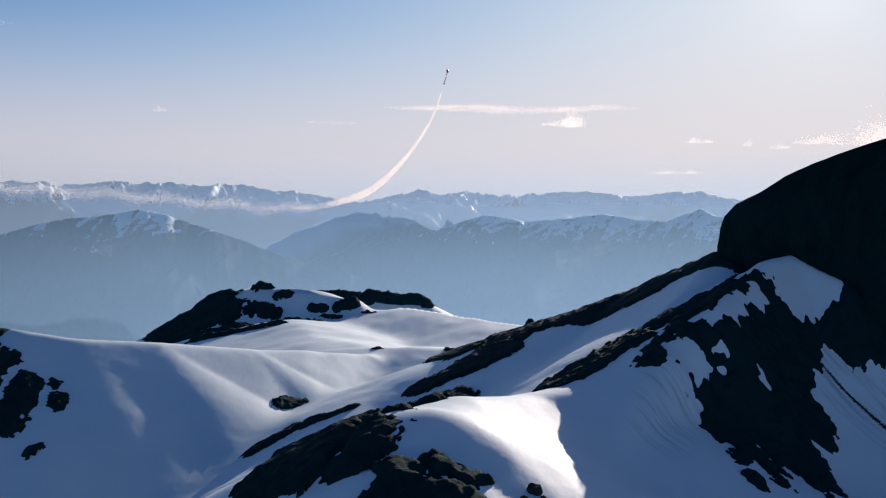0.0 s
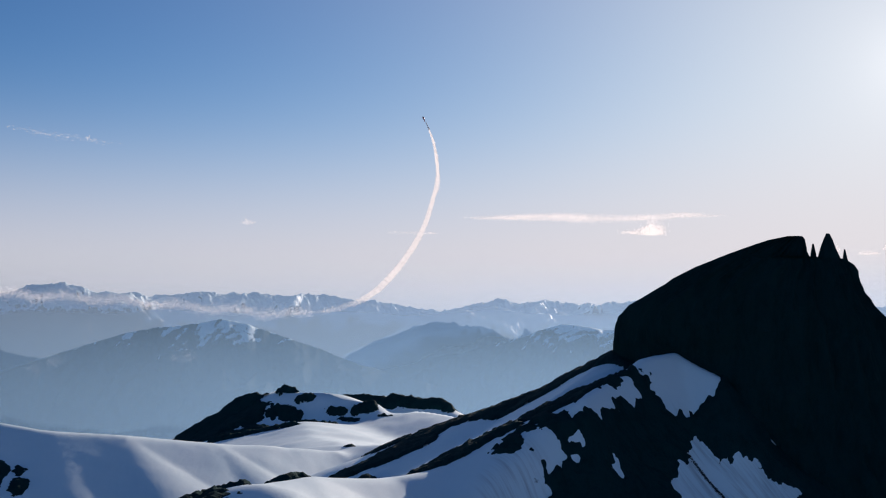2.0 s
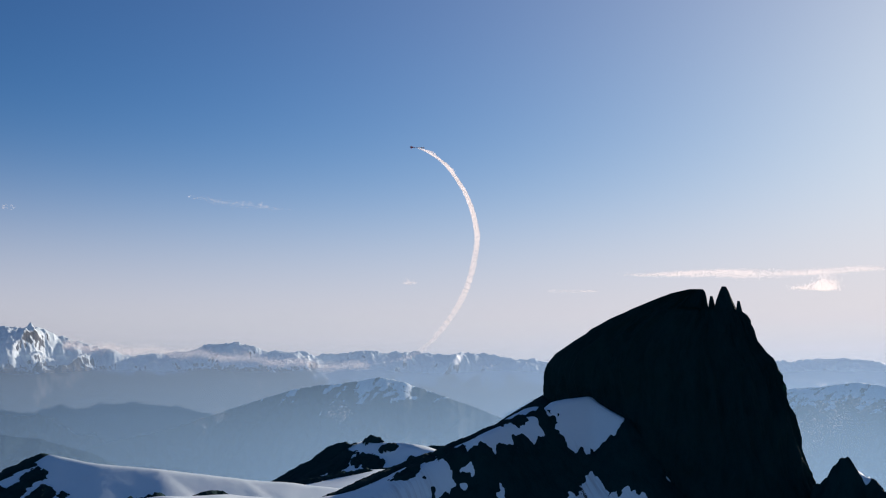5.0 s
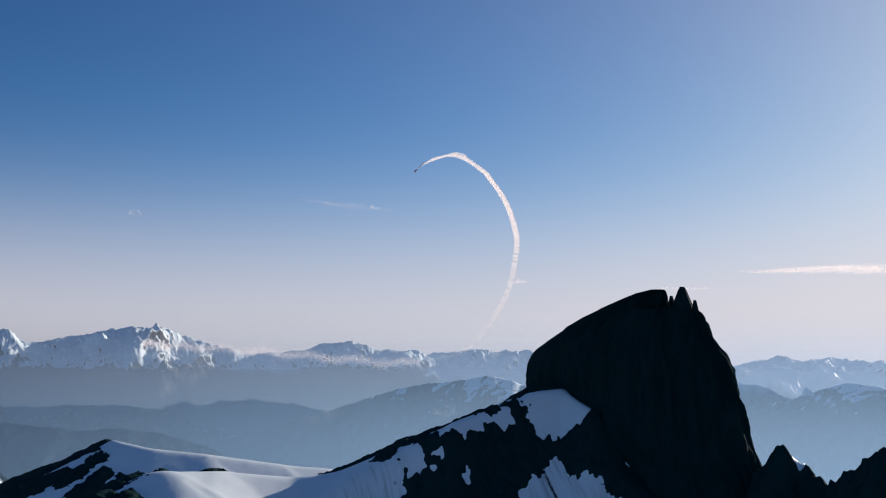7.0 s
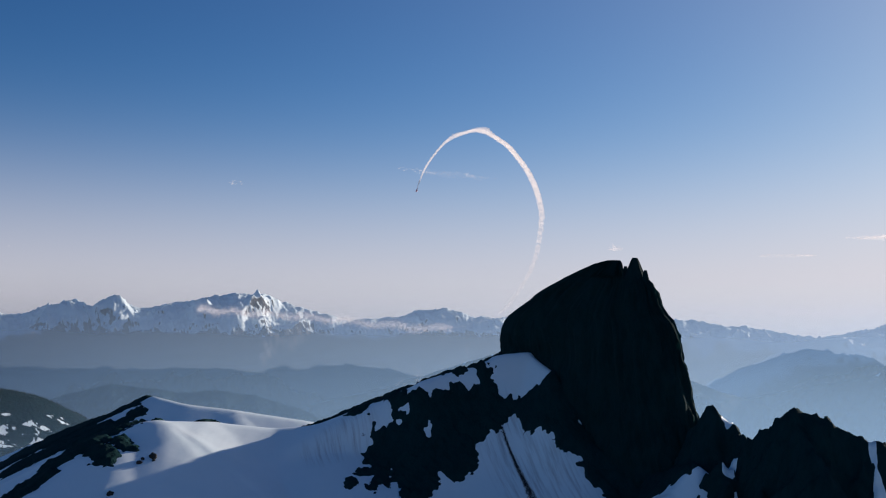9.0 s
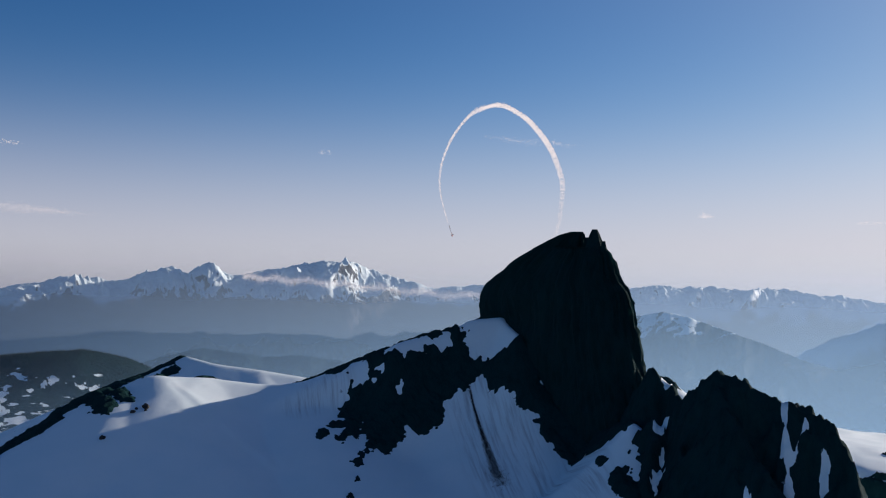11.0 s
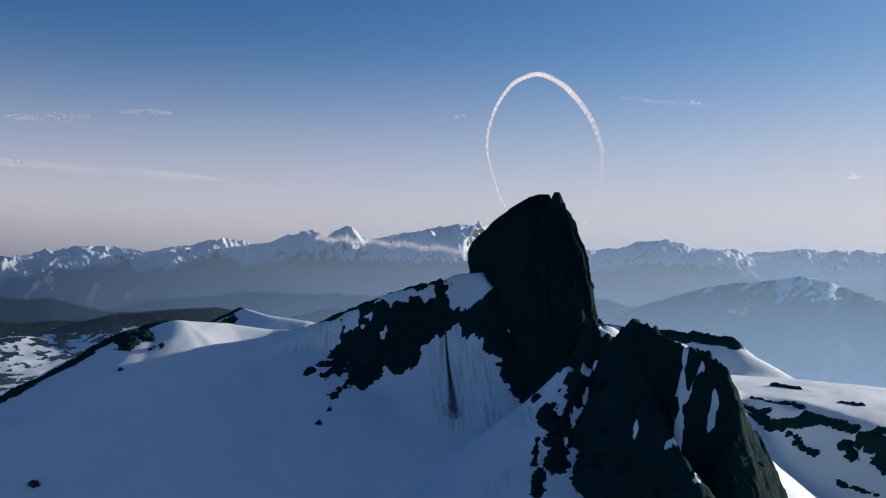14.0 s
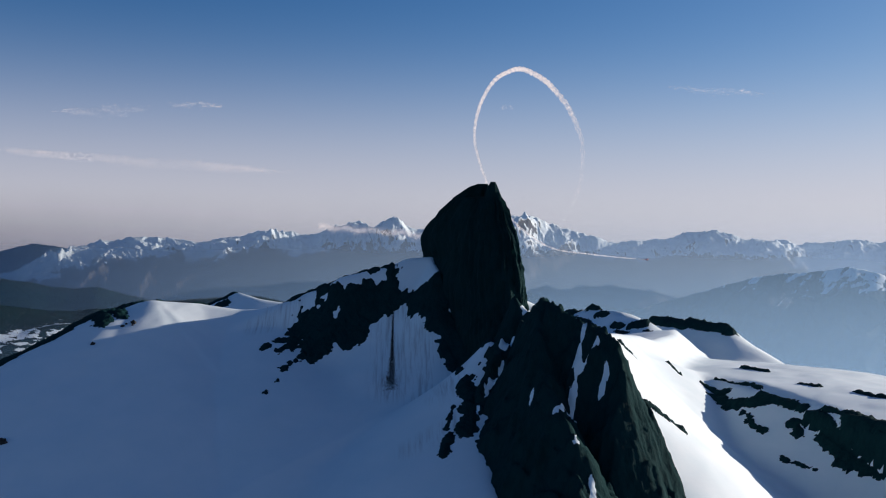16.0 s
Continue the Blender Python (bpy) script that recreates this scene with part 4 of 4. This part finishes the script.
def build_aircraft():
    plane = new("aerobatic_aircraft")
    tagged(plane, "small dark red aerobatic biplane trailing white smoke", "aircraft")

    def tube(sections, segs=14):
        bm = bmesh.new()
        loops = []
        for px, ry, rz, cz in sections:
            loops.append([bm.verts.new((px, ry * math.cos(2 * math.pi * k / segs), cz + rz * math.sin(2 * math.pi * k / segs))) for k in range(segs)])
        for a, b in zip(loops[:-1], loops[1:]):
            for k in range(segs):
                bm.faces.new((a[k], a[(k + 1) % segs], b[(k + 1) % segs], b[k]))
        bm.faces.new(loops[0][::-1])
        bm.faces.new(loops[-1])
        return bm

    def foil(x0, chord, span, z, sweep=0.0, upright=False, thick=0.05, off=0.0):
        bm = bmesh.new()
        rows = []
        for k in range(9):
            s = -1 + 2 * k / 8 if not upright else k / 8
            c = chord * (1 - 0.25 * s * s)
            pts = [(x0 + c * 0.5 - sweep * abs(s), 0), (x0 + c * 0.25 - sweep * abs(s), thick), (x0 - c * 0.5 - sweep * abs(s), 0), (x0 + c * 0.2 - sweep * abs(s), -thick * 0.6)]
            rows.append([bm.verts.new((px, off + pz, z + s * span) if upright else (px, s * span / 2, z + pz)) for px, pz in pts])
        for a, b in zip(rows[:-1], rows[1:]):
            for k in range(4):
                bm.faces.new((a[k], a[(k + 1) % 4], b[(k + 1) % 4], b[k]))
        bm.faces.new(rows[0])
        bm.faces.new(rows[-1][::-1])
        return bm

    part("fuselage", tube([(0.75, 0.05, 0.05, 0), (0.68, 0.14, 0.15, 0), (0.4, 0.17, 0.19, 0), (0.0, 0.16, 0.2, 0.01), (-0.5, 0.08, 0.12, 0.03), (-0.85, 0.02, 0.05, 0.06)]), mat_paint, plane)
    part("wing", foil(0.28, 0.34, 1.75, 0.30), mat_paint, plane, "upper wing")
    part("wing", foil(0.12, 0.32, 1.65, -0.12), mat_paint, plane, "lower wing")
    part("tailplane", foil(-0.76, 0.22, 0.66, 0.06, 0.04, False, 0.025), mat_paint, plane)
    part("fin", foil(-0.78, 0.24, 0.26, 0.06, 0.08, True, 0.02), mat_paint, plane)
    part("canopy", tube([(0.1, 0.02, 0.02, 0.2), (0.02, 0.1, 0.1, 0.2), (-0.15, 0.1, 0.11, 0.19), (-0.3, 0.02, 0.03, 0.17)]), mat_dark, plane, "dark glazed canopy")
    for s in (-1, 1):
        part("strut", tube([(0.3, 0.015, 0.015, -0.1), (0.32, 0.015, 0.015, 0.3)], 6), mat_dark, plane).location = (0, s * 0.62, 0)
        part("wheel", tube([(0.32, 0.03, 0.03, -0.3), (0.4, 0.07, 0.07, -0.3), (0.46, 0.03, 0.03, -0.3)], 8), mat_dark, plane).location = (0, s * 0.22, 0)
    prop = foil(0.78, 0.05, 0.78, 0, 0, False, 0.012)
    part("propeller", prop, mat_dark, plane)
    rng = np.random.RandomState(3)
    n = 150
    k = rng.rand(n)
    pts = np.stack([-0.9 - 3.2 * k, rng.randn(n) * (0.03 + 0.10 * k), rng.randn(n) * (0.03 + 0.10 * k) + 0.16 * k * k], -1)
    verts, faces = puffs(pts, 0.05 + 0.09 * k * rng.rand(n), rng)
    plume = new("smoke_plume", mesh_of("smoke_plume", verts, faces, mat_smoke, True))
    plume.parent = plane
    plume["label"] = "fresh narrow white smoke"
    plume["kind"] = "stuff"
    return plane


PIECES, FIRST, LAG = 72, -3.4, 0.30


def smoke_piece(k):
    """One stretch of the trail, in the frame of its own head; older stretches are wider and looser."""
    rng = np.random.RandomState(700 + k)
    f = k / (PIECES - 1)
    wide = np.interp(f, [0, 0.12, 0.3, 0.45, 0.62, 0.8, 1.0], [0.8, 1.2, 1.45, 1.3, 0.95, 0.6, 0.28])
    count = int(np.interp(f, [0, 0.1, 0.2, 0.35, 0.6, 1.0], [4, 18, 90, 330, 330, 190]))
    late = FIRST + f * (16 - FIRST)
    length = (flight(late)[0] - flight(late - (16 - FIRST) / PIECES)[0]).length * 1.25
    u = rng.rand(count)
    swirl = np.sin(u * 9 + k) * 0.25 * wide
    rad = wide * np.sqrt(rng.rand(count)) * 0.75
    th = rng.rand(count) * 6.283
    pts = np.stack([-u * length, rad * np.cos(th) + swirl, rad * np.sin(th)], -1)
    verts, faces = puffs(pts, (0.05 + 0.11 * rng.rand(count) ** 2) * (0.6 + 0.4 * wide), rng)
    ob = new("smoke_trail", mesh_of("smoke_trail", verts, faces, mat_smoke, True))
    ob.visible_shadow = False
    return tagged(ob, "billowing white smoke of the looping aircraft", "smoke", "smoke trail of the loop", "stuff")


def old_trail():
    """The level smoke that was laid before the pull-up, already drifting apart."""
    rng = np.random.RandomState(21)
    n = 9000
    t = rng.uniform(-9.0, FIRST + 0.3, n)
    pts = np.zeros((n, 3))
    for i, s in enumerate(t):
        p, _ = flight(s)
        pts[i] = p
    pts[:, 2] += 0.9 * np.sin(t * 7) * 0.6 + rng.randn(n) * 0.9
    pts[:, 1] += rng.randn(n) * 0.7
    verts, faces = puffs(pts, 0.05 + 0.09 * rng.rand(n) ** 2, rng)
    ob = new("old_smoke_trail", mesh_of("old_smoke_trail", verts, faces, mat_smoke, True))
    ob.visible_shadow = False
    tagged(ob, "thin level band of old white aircraft smoke drifting apart", "smoke", kind="stuff")


aircraft = build_aircraft()
smoke = [smoke_piece(k) for k in range(PIECES)]
old_trail()


def motions():
    times = [i * 0.5 for i in range(33)]
    walk(aircraft, [(t, flight_pose(t)) for t in times])
    for k, ob in enumerate(smoke):
        f = k / (PIECES - 1)
        walk(ob, [(t, flight_pose(FIRST + f * (t - LAG - FIRST))) for t in times])


motions()
